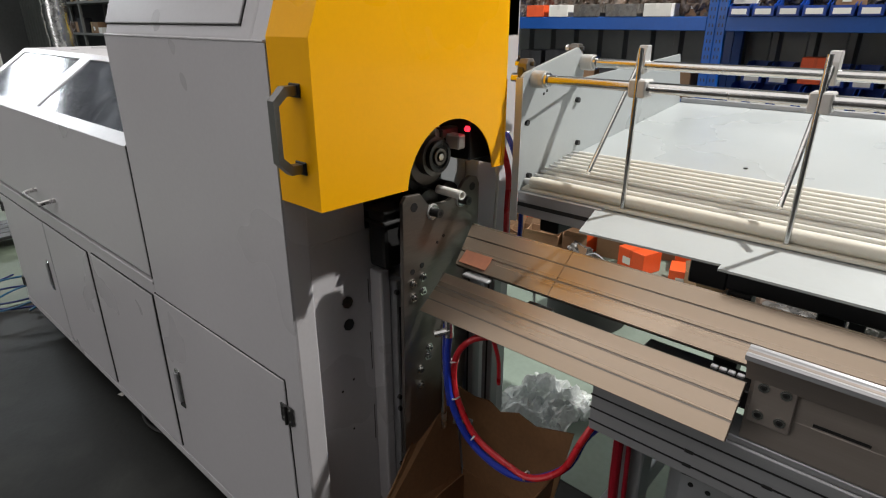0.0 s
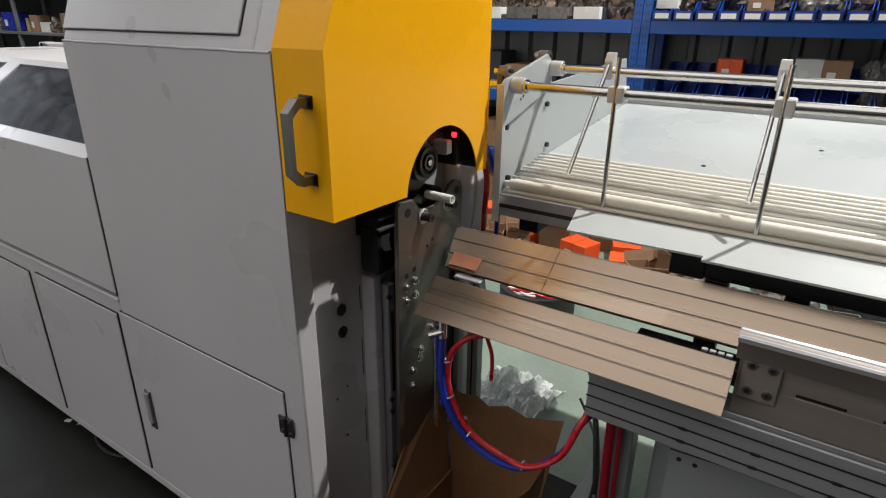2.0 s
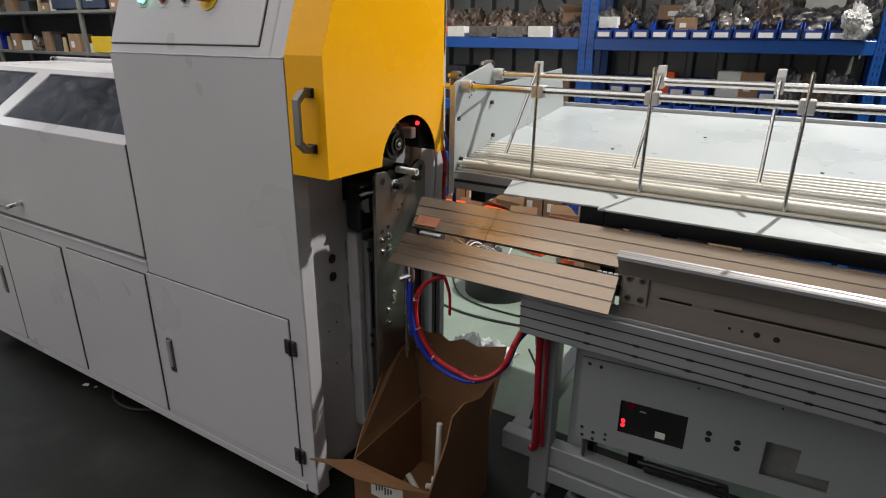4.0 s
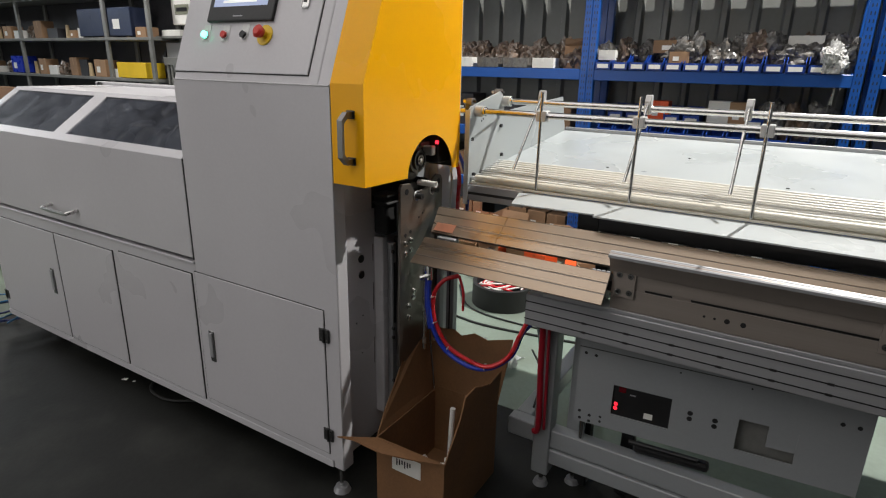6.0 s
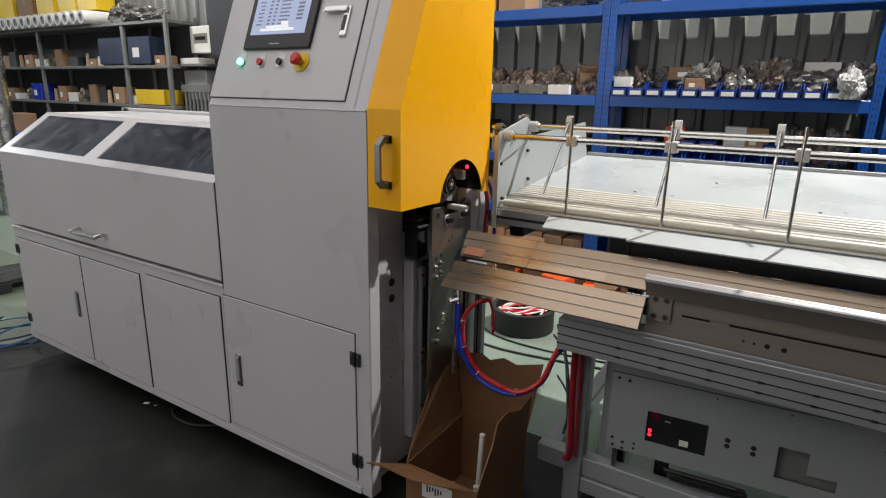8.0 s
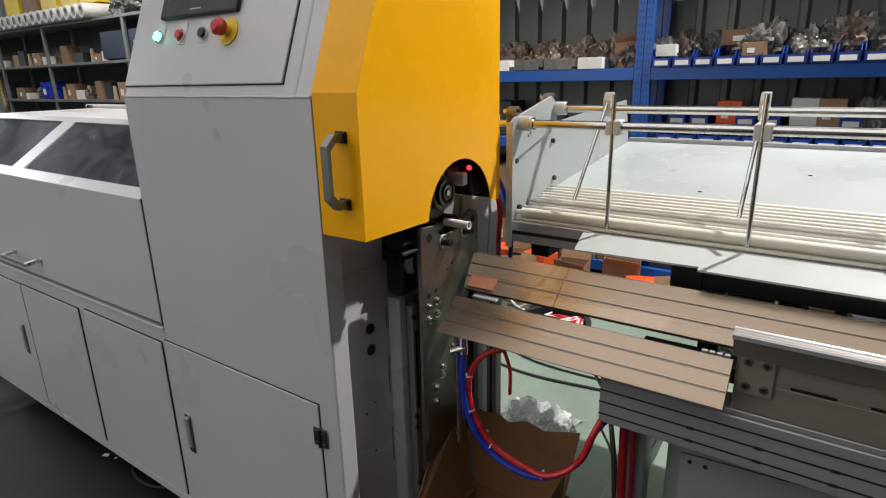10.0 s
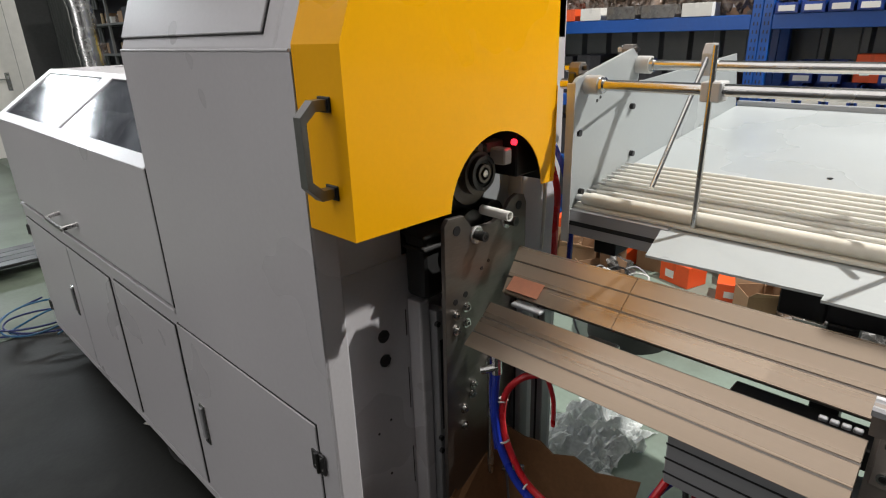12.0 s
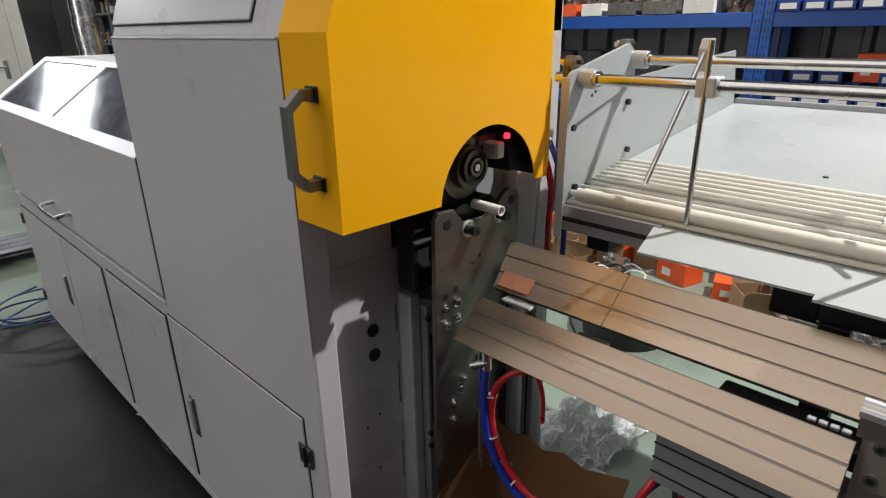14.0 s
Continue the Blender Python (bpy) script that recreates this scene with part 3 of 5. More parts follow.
path = [(0.0, 1.526), (-0.03, 1.526), (-0.056, 1.502), (-0.056, 1.386), (-0.03, 1.36), (0.0, 1.36)]
inner = [(0.0, 1.508), (-0.026, 1.508), (-0.045, 1.492), (-0.045, 1.396), (-0.026, 1.378), (0.0, 1.378)]
n = len(path)
for i in range(n - 1):
    prism([path[i], path[i + 1], inner[i + 1], inner[i]], "x", 0.075, 0.095, bm)
part("guard_handle", bm, HANDLE, guard, "dull grey steel bow handle")
for z in (1.517, 1.369):
    part("handle_foot", box((0.068, -0.004, z - 0.013), (0.102, 0.0005, z + 0.013), 0.0015), BLACK, guard)

tube_ob = solo("paper_tube", ring((0.1, 0.425, 1.232), (1, -0.05, 0.0), 0.0115, 0.009, 0.085, 20), PAPER, "short white paper tube just cut, lying on the rollers", "paper tube", smooth=True)

# ---- outfeed table ----
table = thing("outfeed_table", (1.3, 0.5, 0.0), "outfeed table of aluminium profiles with sloping brushed plates", "table")


def slats(y0, z0, y1, z1, x0, x1, count, parent, skew=0.0):
    """A sloping plate of aluminium slats with narrow dark grooves between them."""
    d = Vector((0, y1 - y0, z1 - z0))
    nrm = Vector((0, -d.z, d.y)).normalized()
    gap = 0.0035 / d.length
    w = (1 - gap * (count - 1)) / count
    for k in range(count):
        a = Vector((0, y0, z0)) + d * (k * (w + gap))
        b = a + d * w
        xa, xb = x0 + skew * (k * (w + gap)), x0 + skew * (k * (w + gap) + w)
        bm = bmesh.new()
        vs = []
        for off in (0.0, -0.005):
            vs.append([bm.verts.new((xa, a.y + nrm.y * off, a.z + nrm.z * off)), bm.verts.new((x1, a.y + nrm.y * off, a.z + nrm.z * off)),
                       bm.verts.new((x1, b.y + nrm.y * off, b.z + nrm.z * off)), bm.verts.new((xb, b.y + nrm.y * off, b.z + nrm.z * off))])
        bm.faces.new(vs[0])
        bm.faces.new(list(reversed(vs[1])))
        for i in range(4):
            bm.faces.new((vs[0][i], vs[1][i], vs[1][(i + 1) % 4], vs[0][(i + 1) % 4]))
        bmesh.ops.bevel(bm, geom=list(bm.edges), offset=0.0008, segments=1, affect="EDGES")
        part("slat", bm, PLATE, parent)


PLATE = material("brushed_plate", (0.43, 0.345, 0.265), 0.3, 0.7, 0.03, 2.5, 60, 0.012, (0.1, 10, 10))
TAN = material("dull_tan_steel", (0.3, 0.262, 0.235), 0.4, 0.35, 0.05, 4, 60, 0.02, (0.1, 10, 10))
near = part("near_plate", prism([(0.3105, 0.9405), (0.3835, 1.0285), (0.39, 1.023), (0.317, 0.935)], "x", 0.115, 0.853), STEEL, table, "sloping plate of three brushed slats")
slats(0.308, 0.941, 0.381, 1.029, 0.1, 0.853, 3, near, 0.022)
far = part("far_plate", prism([(0.4292, 1.0378), (0.5362, 1.1178), (0.541, 1.109), (0.435, 1.029)], "x", 0.12, 2.6), STEEL, table, "long sloping plate of brushed slats")
slats(0.427, 1.039, 0.534, 1.119, 0.118, 0.402, 3, far, -0.03)
slats(0.427, 1.039, 0.534, 1.119, 0.4026, 2.6, 3, far)
part("copper_patch", prism([(0.4305, 1.0465), (0.462, 1.0705), (0.4613, 1.0717), (0.4298, 1.0477)], "x", 0.128, 0.215), COPPER, far, "reddish copper tape patch")
part("patch_rail", box((0.16, 0.405, 1.022), (0.24, 0.43, 1.03), 0.002), ALUMATT, near)
for k in range(4):
    part("magnet", box((0.782 + k * 0.016, 0.408, 1.016), (0.795 + k * 0.016, 0.419, 1.023), 0.0015), ALUMATT, near)
part("pivot_block", box((0.36, 0.40, 1.0), (0.43, 0.42, 1.016), 0.003), CHROME, near)
part("under_channel", box((0.64, 0.40, 0.96), (2.6, 0.47, 1.0), 0.003), BLACK, table)

# standing rail with its brackets, and the slotted side plate
rail = part("side_rail", prism([(0.352, 1.104), (0.349, 1.098), (0.352, 1.093), (0.355, 1.092), (0.386, 1.036), (0.395, 1.036), (0.365, 1.094), (0.37, 1.1), (0.36, 1.108)], "x", 0.85, 2.6), TAN, table, "dull aluminium rail profile")
part("rail_cap", prism([(0.3455, 1.093), (0.3455, 1.102), (0.35, 1.1055), (0.354, 1.1055), (0.355, 1.1035), (0.3585, 1.107), (0.3625, 1.109), (0.3635, 1.107), (0.367, 1.1105), (0.373, 1.112), (0.377, 1.108), (0.372, 1.1)], "x", 0.849, 2.6), ALUMATT, rail, "bright ridged top edge")
for x in (0.9, 1.62):
    bk = part("bracket", box((x - 0.035, 0.385, 0.952), (x + 0.035, 0.392, 1.045), 0.0015), TAN, table)
    for dx in (-0.018, 0.018):
        for z in (0.972, 1.03):
            bolt((x + dx, 0.385, z), (0, -1, 0), 0.006, 0.004, bk, DARKSTEEL)
sp = box((0.858, 0.394, 0.905), (2.6, 0.4, 0.98), 0.001)
box((0.858, 0.394, 0.989), (2.6, 0.4, 1.04), 0.001, sp)
for x0, x1 in ((0.858, 0.965), (1.05, 1.105), (1.6, 2.6)):
    box((x0, 0.3945, 0.978), (x1, 0.3995, 0.991), 0, sp)
splate = part("slotted_plate", sp, TAN, table)
part("plate_backing", box((0.86, 0.402, 0.9), (2.6, 0.406, 1.04)), BLACK, splate)
for x, r in ((1.15, 0.004), (1.18, 0.004), (1.215, 0.008), (1.26, 0.008)):
    hole((x, 0.394, 0.945 - (x - 1.15) * 0.02), (0, -1, 0), r, splate)

beam = part("beam", box((0.558, 0.388, 0.766), (2.6, 0.47, 0.888), 0.003), ALUMATT, table, "grooved grey aluminium profile")
for z, h in ((0.888, 0.0), (0.86, 0.004), (0.826, 0.004), (0.792, 0.004)):
    if h:
        part("groove", box((0.557, 0.3868, z - h / 2), (2.6, 0.3886, z + h / 2)), BLACK, beam)
for z in (0.826, 0.792):
    for k in range(8):
        x = 0.78 + k * 0.145
        part("slot_nut", box((x - 0.009, 0.385, z - 0.004), (x + 0.009, 0.388, z + 0.004), 0.001), BLACK, beam)
part("beam_top", box((0.62, 0.392, 0.8885), (2.6, 0.47, 0.903), 0.002), ALUMATT, beam)


def yawed(bm):
    """Turns a bmesh of the front panel by its slight yaw about its near corner."""
    m = Matrix.Translation((0.752, 0.472, 0)) @ Matrix.Rotation(radians(5), 4, "Z") @ Matrix.Translation((-0.752, -0.472, 0))
    bmesh.ops.transform(bm, matrix=m, verts=bm.verts)
    return bm


PX0, PX1, PZ0, PZ1 = 0.752, 1.66, 0.385, 0.735
bm = bmesh.new()
wins = ((0.885, 1.087, 0.448, 0.572), (1.3, 1.475, 0.44, 0.56))
xs = [PX0, wins[0][0], wins[0][1], wins[1][0], wins[1][1], PX1]
for k in range(5):
    if k % 2 == 0:
        box((xs[k], 0.472, PZ0), (xs[k + 1], 0.478, PZ1), 0, bm)
    else:
        w = wins[k // 2]
        box((xs[k], 0.472, PZ0), (xs[k + 1], 0.478, w[2]), 0, bm)
        box((xs[k], 0.472, w[3]), (xs[k + 1], 0.478, PZ1), 0, bm)
bmesh.ops.remove_doubles(bm, verts=bm.verts, dist=0.0001)
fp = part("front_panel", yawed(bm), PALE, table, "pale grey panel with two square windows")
part("panel_lip", yawed(box((PX0, 0.4705, 0.696), (PX1, 0.472, 0.699))), DARKSTEEL, fp)
dsp = part("display_unit", yawed(box((0.88, 0.48, 0.443), (1.092, 0.52, 0.577), 0.004)), BLACK, table, "black drive display with red digits")
for z in (0.475, 0.492):
    part("digit", yawed(ring((0.899, 0.4795, z), (0, 1, 0), 0.0065, 0.0035, 0.0015, 10)), REDLED, dsp)
part("label", yawed(box((1.0, 0.4788, 0.462), (1.03, 0.4798, 0.485))), PAPER, dsp)
part("marking", yawed(box((0.945, 0.4788, 0.54), (0.965, 0.4798, 0.545))), ALUMATT, dsp)
part("red_window", yawed(box((0.905, 0.4788, 0.545), (0.93, 0.4798, 0.57))), material("dim_red_window", (0.12, 0.005, 0.01), 0.3), dsp)
part("window_fill", yawed(box((1.39, 0.4735, 0.482), (1.476, 0.4775, 0.561))), PALE, fp)
part("inner_box", yawed(box((1.27, 0.5, 0.4), (1.5, 0.51, 0.6))), GREYRACK, table)
for x, z, r in ((0.775, 0.675, 0.006), (0.812, 0.672, 0.006), (0.772, 0.43, 0.006), (0.81, 0.42, 0.006), (0.85, 0.425, 0.005), (0.85, 0.405, 0.005), (0.775, 0.40, 0.006), (0.81, 0.395, 0.006),
                (1.15, 0.535, 0.009), (1.15, 0.513, 0.009), (1.23, 0.53, 0.009), (1.23, 0.508, 0.009), (1.58, 0.63, 0.007), (1.625, 0.63, 0.007), (1.1, 0.68, 0.003), (1.32, 0.68, 0.003)):
    c = Vector((x, 0.472, z))
    part("panel_hole", yawed(rod(c + Vector((0, 0.001, 0)), c - Vector((0, 0.001, 0)), r, 14)), BLACK, fp)
# frame and legs
for x, y in ((0.625, 0.52), (2.4, 0.52), (0.735, 0.6)):
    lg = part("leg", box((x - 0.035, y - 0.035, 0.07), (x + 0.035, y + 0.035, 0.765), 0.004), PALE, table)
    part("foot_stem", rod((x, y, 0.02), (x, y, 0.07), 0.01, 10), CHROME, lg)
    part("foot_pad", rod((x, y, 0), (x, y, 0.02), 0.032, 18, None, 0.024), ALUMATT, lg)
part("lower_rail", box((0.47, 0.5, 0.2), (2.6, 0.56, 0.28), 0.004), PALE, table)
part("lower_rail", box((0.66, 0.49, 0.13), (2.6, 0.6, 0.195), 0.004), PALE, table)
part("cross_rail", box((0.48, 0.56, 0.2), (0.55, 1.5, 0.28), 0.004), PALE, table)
part("spacer_post", rod((0.775, 0.52, 0.28), (0.775, 0.52, 0.39), 0.011, 14), CHROME, table, "", True)
part("black_cover", yawed(box((0.98, 0.49, 0.30), (1.24, 0.53, 0.335), 0.012, None, 2)), BLACK, table)
part("black_cover_strip", yawed(box((0.96, 0.482, 0.335), (1.2, 0.50, 0.35), 0.003)), BLACK, table)
# upright profiles under the near end
for x, y in ((0.085, 0.545), (0.145, 0.56)):
    up = part("upright", box((x - 0.018, y - 0.018, 0.05), (x + 0.018, y + 0.018, 1.02), 0.003), ALUMATT, table)
    part("groove", box((x - 0.003, y - 0.0188, 0.28), (x + 0.003, y - 0.0175, 0.99)), BLACK, up)
part("upright_base", box((0.05, 0.51, 0.0), (0.19, 0.6, 0.05), 0.003), PALE, table)
part("cylinder_rod", rod((0.13, 0.37, 0.55), (0.13, 0.37, 0.95), 0.008, 12), CHROME, table, "", True)

# ---- hoses ----
hs = thing("hose_bundle", (0.25, 0.36, 0.5), "red and blue pneumatic hoses hanging in a loop below the table", "hose")
part("blue_hose", tube([(0.165, 0.35, 0.87), (0.168, 0.34, 0.78), (0.19, 0.335, 0.68), (0.255, 0.335, 0.592), (0.36, 0.345, 0.548), (0.44, 0.37, 0.555), (0.51, 0.40, 0.615), (0.545, 0.41, 0.715), (0.58, 0.43, 0.768)], 0.0095, 10), HOSEBLUE, hs, "", True)
part("red_hose", tube([(0.275, 0.39, 0.895), (0.225, 0.365, 0.875), (0.185, 0.355, 0.81), (0.19, 0.35, 0.71), (0.258, 0.347, 0.608), (0.37, 0.352, 0.566), (0.445, 0.352, 0.571), (0.515, 0.367, 0.63), (0.548, 0.38, 0.72), (0.565, 0.40, 0.77)], 0.0085, 10), RED, hs, "", True)
part("red_hose", tube([(0.275, 0.39, 0.895), (0.29, 0.40, 0.83), (0.28, 0.42, 0.74)], 0.0055, 8), RED, hs, "", True)
part("red_hose", tube([(0.61, 0.45, 0.765), (0.612, 0.45, 0.6), (0.62, 0.455, 0.32), (0.6, 0.46, 0.28)], 0.012, 10), DARKRED, hs, "", True)
part("red_hose", tube([(0.63, 0.46, 0.765), (0.635, 0.46, 0.6), (0.64, 0.465, 0.3)], 0.006, 10), DARKRED, hs, "", True)
part("blue_hose", tube([(0.15, 0.352, 0.9), (0.15, 0.35, 0.78), (0.17, 0.345, 0.66)], 0.006, 8), HOSEBLUE, hs, "", True)
for a, b in (((0.192, 0.345, 0.695), 0.3), ((0.26, 0.345, 0.598), 0.7), ((0.42, 0.36, 0.558), 1.0), ((0.178, 0.355, 0.8), 0.2)):
    part("cable_tie", ring(a, (b, 0, b - 1), 0.014, 0.0115, 0.004, 14), PAPER, hs)
part("fitting", rod((0.165, 0.35, 0.87), (0.163, 0.35, 0.96), 0.012, 10), CHROME, hs)
part("fitting", rod((0.135, 0.33, 0.875), (0.17, 0.35, 0.89), 0.01, 10), CHROME, hs)
part("fitting", rod((0.2, 0.33, 0.635), (0.24, 0.36, 0.625), 0.012, 10), CHROME, hs)
cb = thing("black_cables", (0.4, 0.9, 0.29), "loose black cables hanging over the table frame", "cable")
part("cable", tube([(0.3, 1.1, 0.55), (0.4, 0.95, 0.5), (0.5, 0.75, 0.42), (0.56, 0.62, 0.29)], 0.006, 8), BLACK, cb, "", True)
part("cable", tube([(0.25, 1.2, 0.45), (0.38, 1.0, 0.46), (0.46, 0.85, 0.36), (0.54, 0.65, 0.29)], 0.006, 8), BLACK, cb, "", True)
part("cable", tube([(0.32, 1.1, 0.28), (0.44, 0.9, 0.32), (0.52, 0.72, 0.35), (0.54, 0.6, 0.29)], 0.005, 8), BLACK, cb, "", True)
part("teal_cable", tube([(0.22, 0.42, 1.0), (0.3, 0.43, 0.985), (0.42, 0.44, 0.97), (0.52, 0.44, 0.975)], 0.007, 8), material("teal_cable", (0.03, 0.09, 0.11), 0.35), cb, "", True)
part("teal_cable", tube([(0.22, 0.43, 0.99), (0.32, 0.44, 0.975), (0.42, 0.45, 0.96), (0.52, 0.45, 0.98)], 0.006, 8), material("teal_cable", (0.03, 0.09, 0.11), 0.35), cb, "", True)

# ---- collecting tray ----
tray = thing("collecting_tray", (1.6, 1.2, 0.0), "white sheet collecting tray with ivory rollers on a black frame", "tray")
TX = 3.2
part("end_edge", box((0.147, 0.6255, 1.12), (0.169, 0.6295, 1.503), 0.001), SATIN, tray, "bare metal edge of the end plate")
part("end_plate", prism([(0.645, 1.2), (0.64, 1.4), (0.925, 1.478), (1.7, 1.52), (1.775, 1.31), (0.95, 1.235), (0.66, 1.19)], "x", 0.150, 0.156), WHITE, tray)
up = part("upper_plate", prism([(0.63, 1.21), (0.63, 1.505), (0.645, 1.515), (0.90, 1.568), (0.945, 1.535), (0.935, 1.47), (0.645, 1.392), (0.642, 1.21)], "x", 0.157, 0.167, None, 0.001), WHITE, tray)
for y, z in ((0.665, 1.385), (0.93, 1.42), (0.69, 1.236), (0.95, 1.29)):
    part("bolt_head", rod((0.156, y, z), (0.166, y, z), 0.008, 12), BLACK, tray)
for y, z in ((0.73, 1.455), (0.745, 1.462)):
    hole((0.167, y, z), (1, 0, 0), 0.004, up)
part("front_profile", box((0.157, 0.645, 1.135), (0.41, 0.672, 1.2), 0.002), ALUMATT, tray)
part("profile_slot", box((0.157, 0.6435, 1.16), (0.41, 0.6452, 1.171)), BLACK, tray)
part("front_lip", box((0.412, 0.654, 1.2), (TX, 0.659, 1.209), 0.002), CREAM, tray)
part("under_profile", box((0.412, 0.7, 1.14), (TX, 0.73, 1.17), 0.002), ALUMATT, tray)
part("bed", prism([(0.66, 1.201), (0.66, 1.206), (0.95, 1.255), (0.95, 1.25)], "x", 0.158, TX), CREAM, tray)
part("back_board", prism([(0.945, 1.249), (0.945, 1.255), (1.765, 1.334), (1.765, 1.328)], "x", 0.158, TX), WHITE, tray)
part("back_rim", box((0.158, 1.765, 1.318), (TX, 1.785, 1.352), 0.002), ALUMATT, tray)
for x, y in ((0.9, 1.35), (1.3, 1.02), (1.75, 1.4), (0.62, 1.05)):
    part("screw", rod((x, y, 1.255 + (y - 0.945) * 0.0963), (x, y, 1.258 + (y - 0.945) * 0.0963), 0.006, 10), DARKSTEEL, tray)
# ivory rollers along the bed
for k in range(11):
    y = 0.68 + k * 0.0248
    z = 1.207 + (y - 0.66) * 0.17 + 0.012
    r0 = 0.0155 if k == 0 else 0.006
    x0 = 0.178 + 0.004 * (k % 3)
    rl = part("roller", rod((x0, y, z), (TX, y, z), r0, 16), CREAM if k == 0 else IVORY, tray, "", True)
    part("pin", rod((0.157, y, z), (x0, y, z), r0 * 0.6, 12), SATIN, rl, "", True)
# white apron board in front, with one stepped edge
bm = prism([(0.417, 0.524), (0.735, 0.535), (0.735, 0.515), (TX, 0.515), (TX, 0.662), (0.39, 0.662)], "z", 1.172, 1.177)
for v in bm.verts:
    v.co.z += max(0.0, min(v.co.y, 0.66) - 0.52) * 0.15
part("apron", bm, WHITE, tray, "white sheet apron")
for x, y in ((0.535, 0.55), (1.28, 0.55), (1.9, 0.55)):
    part("screw", rod((x, y, 1.177), (x, y, 1.1795), 0.006, 10), DARKSTEEL, tray)
# rails, clamps and rods
for y, z in ((0.68, 1.497), (0.93, 1.527)):
    rl = part("guide_rail", rod((0.10, y, z), (TX, y, z), 0.0125, 18), CHROME, tray, "polished guide rail", True)
    part("collar", ring((0.185, y, z), (1, 0, 0), 0.022, 0.0128, 0.035, 24), SATIN, rl, "", True)
    part("collar_ring", ring((0.207, y, z), (1, 0, 0), 0.018, 0.0128, 0.01, 24), CHROME, rl, "", True)
    part("end_block", box((0.128, y - 0.025, z - 0.03), (0.15, y + 0.02, z + 0.03), 0.004), DARKSTEEL, rl)
    lug = part("clamp_lug", prism([(y - 0.022, z + 0.02), (y - 0.022, z + 0.038), (y - 0.012, z + 0.05), (y + 0.008, z + 0.05), (y + 0.016, z + 0.04), (y + 0.016, z + 0.02)], "x", 0.128, 0.156, None, 0.002), STEEL, rl)
    part("lug_nut", rod((0.112, y - 0.003, z + 0.037), (0.128, y - 0.003, z + 0.037), 0.01, 6), CHROME, lug)
    part("lug_screw", rod((0.156, y - 0.003, z + 0.037), (0.168, y - 0.003, z + 0.037), 0.006, 10), DARKSTEEL, lug)
for x in (0.455, 0.818, 1.215, 1.9):
    cl = part("rod_clamp", box((x - 0.019, 0.658, 1.474), (x - 0.0015, 0.706, 1.514), 0.003), SATIN, tray, "split aluminium rod clamp")
    box_bm = box((x + 0.0005, 0.658, 1.474), (x + 0.021, 0.706, 1.514), 0.003)
    part("clamp_half", box_bm, SATIN, cl)
    part("clamp_screw", rod((x + 0.021, 0.668, 1.495), (x + 0.028, 0.668, 1.495), 0.004, 10), DARKSTEEL, cl)
    part("stop_rod", rod((x, 0.664, 1.203), (x, 0.664, 1.582), 0.0058, 14), CHROME, tray, "polished upright stop rod", True)
for x in (0.345, 0.785, 1.135, 1.8):
    bm = prism([(0.915, 1.555), (0.928, 1.578), (0.952, 1.578), (0.956, 1.508), (0.916, 1.504)], "x", x - 0.012, x + 0.012, None, 0.002)
    part("rod_clamp", bm, SATIN, tray, "bevelled aluminium rod clamp")
    part("slant_rod", rod((x + 0.0, 0.948, 1.575), (x + 0.005, 0.672, 1.279), 0.0058, 14), CHROME, tray, "polished slanting stop rod", True)
# black frame under the tray
part("frame_beam", box((0.735, 0.6, 1.102), (TX, 0.64, 1.168), 0.003), BLACK, tray)
part("beam_bracket", box((0.655, 0.6, 1.095), (0.735, 0.625, 1.168), 0.003), BLACK, tray)
part("frame_beam", box((0.2, 1.6, 1.2), (TX, 1.66, 1.26), 0.003), BLACK, tray)
part("frame_beam", box((0.2, 0.70, 1.08), (0.26, 1.66, 1.14), 0.003), BLACK, tray)
for x, y, z in ((0.765, 0.62, 1.102), (0.93, 0.66, 1.14), (3.1, 0.62, 1.102), (3.1, 1.6, 1.2), (0.93, 1.62, 1.2)):
    part("frame_leg", box((x - 0.025, y - 0.025, 0.0), (x + 0.025, y + 0.025, z), 0.003), BLACK, tray)

# ---- cardboard box under the table end ----
cbx = thing("cardboard_box", (0.28, 0.26, 0.0), "open brown cardboard box with torn flaps and offcuts", "box")
BX0, BX1, BY0, BY1, BZ = 0.125, 0.43, 0.05, 0.47, 0.31
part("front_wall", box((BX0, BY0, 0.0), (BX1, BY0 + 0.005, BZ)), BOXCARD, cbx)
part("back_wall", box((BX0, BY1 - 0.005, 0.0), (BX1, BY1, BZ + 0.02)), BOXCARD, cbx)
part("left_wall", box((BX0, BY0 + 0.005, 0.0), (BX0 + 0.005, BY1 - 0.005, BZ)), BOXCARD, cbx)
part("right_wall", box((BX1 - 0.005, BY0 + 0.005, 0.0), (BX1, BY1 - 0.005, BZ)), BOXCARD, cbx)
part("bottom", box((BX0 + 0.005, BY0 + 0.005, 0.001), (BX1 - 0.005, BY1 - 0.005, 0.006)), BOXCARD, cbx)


def flap(pts, t=0.005):
    """A torn sheet of cardboard given by its outline in space, with thickness."""
    bm = bmesh.new()
    vs = [bm.verts.new(p) for p in pts]
    f = bm.faces.new(vs)
    bm.normal_update()
    nv = f.normal.copy()
    lo = [bm.verts.new(v.co - nv * t) for v in vs]
    bm.faces.new(list(reversed(lo)))
    n = len(vs)
    for i in range(n):
        bm.faces.new((vs[i], lo[i], lo[(i + 1) % n], vs[(i + 1) % n]))
    return bm


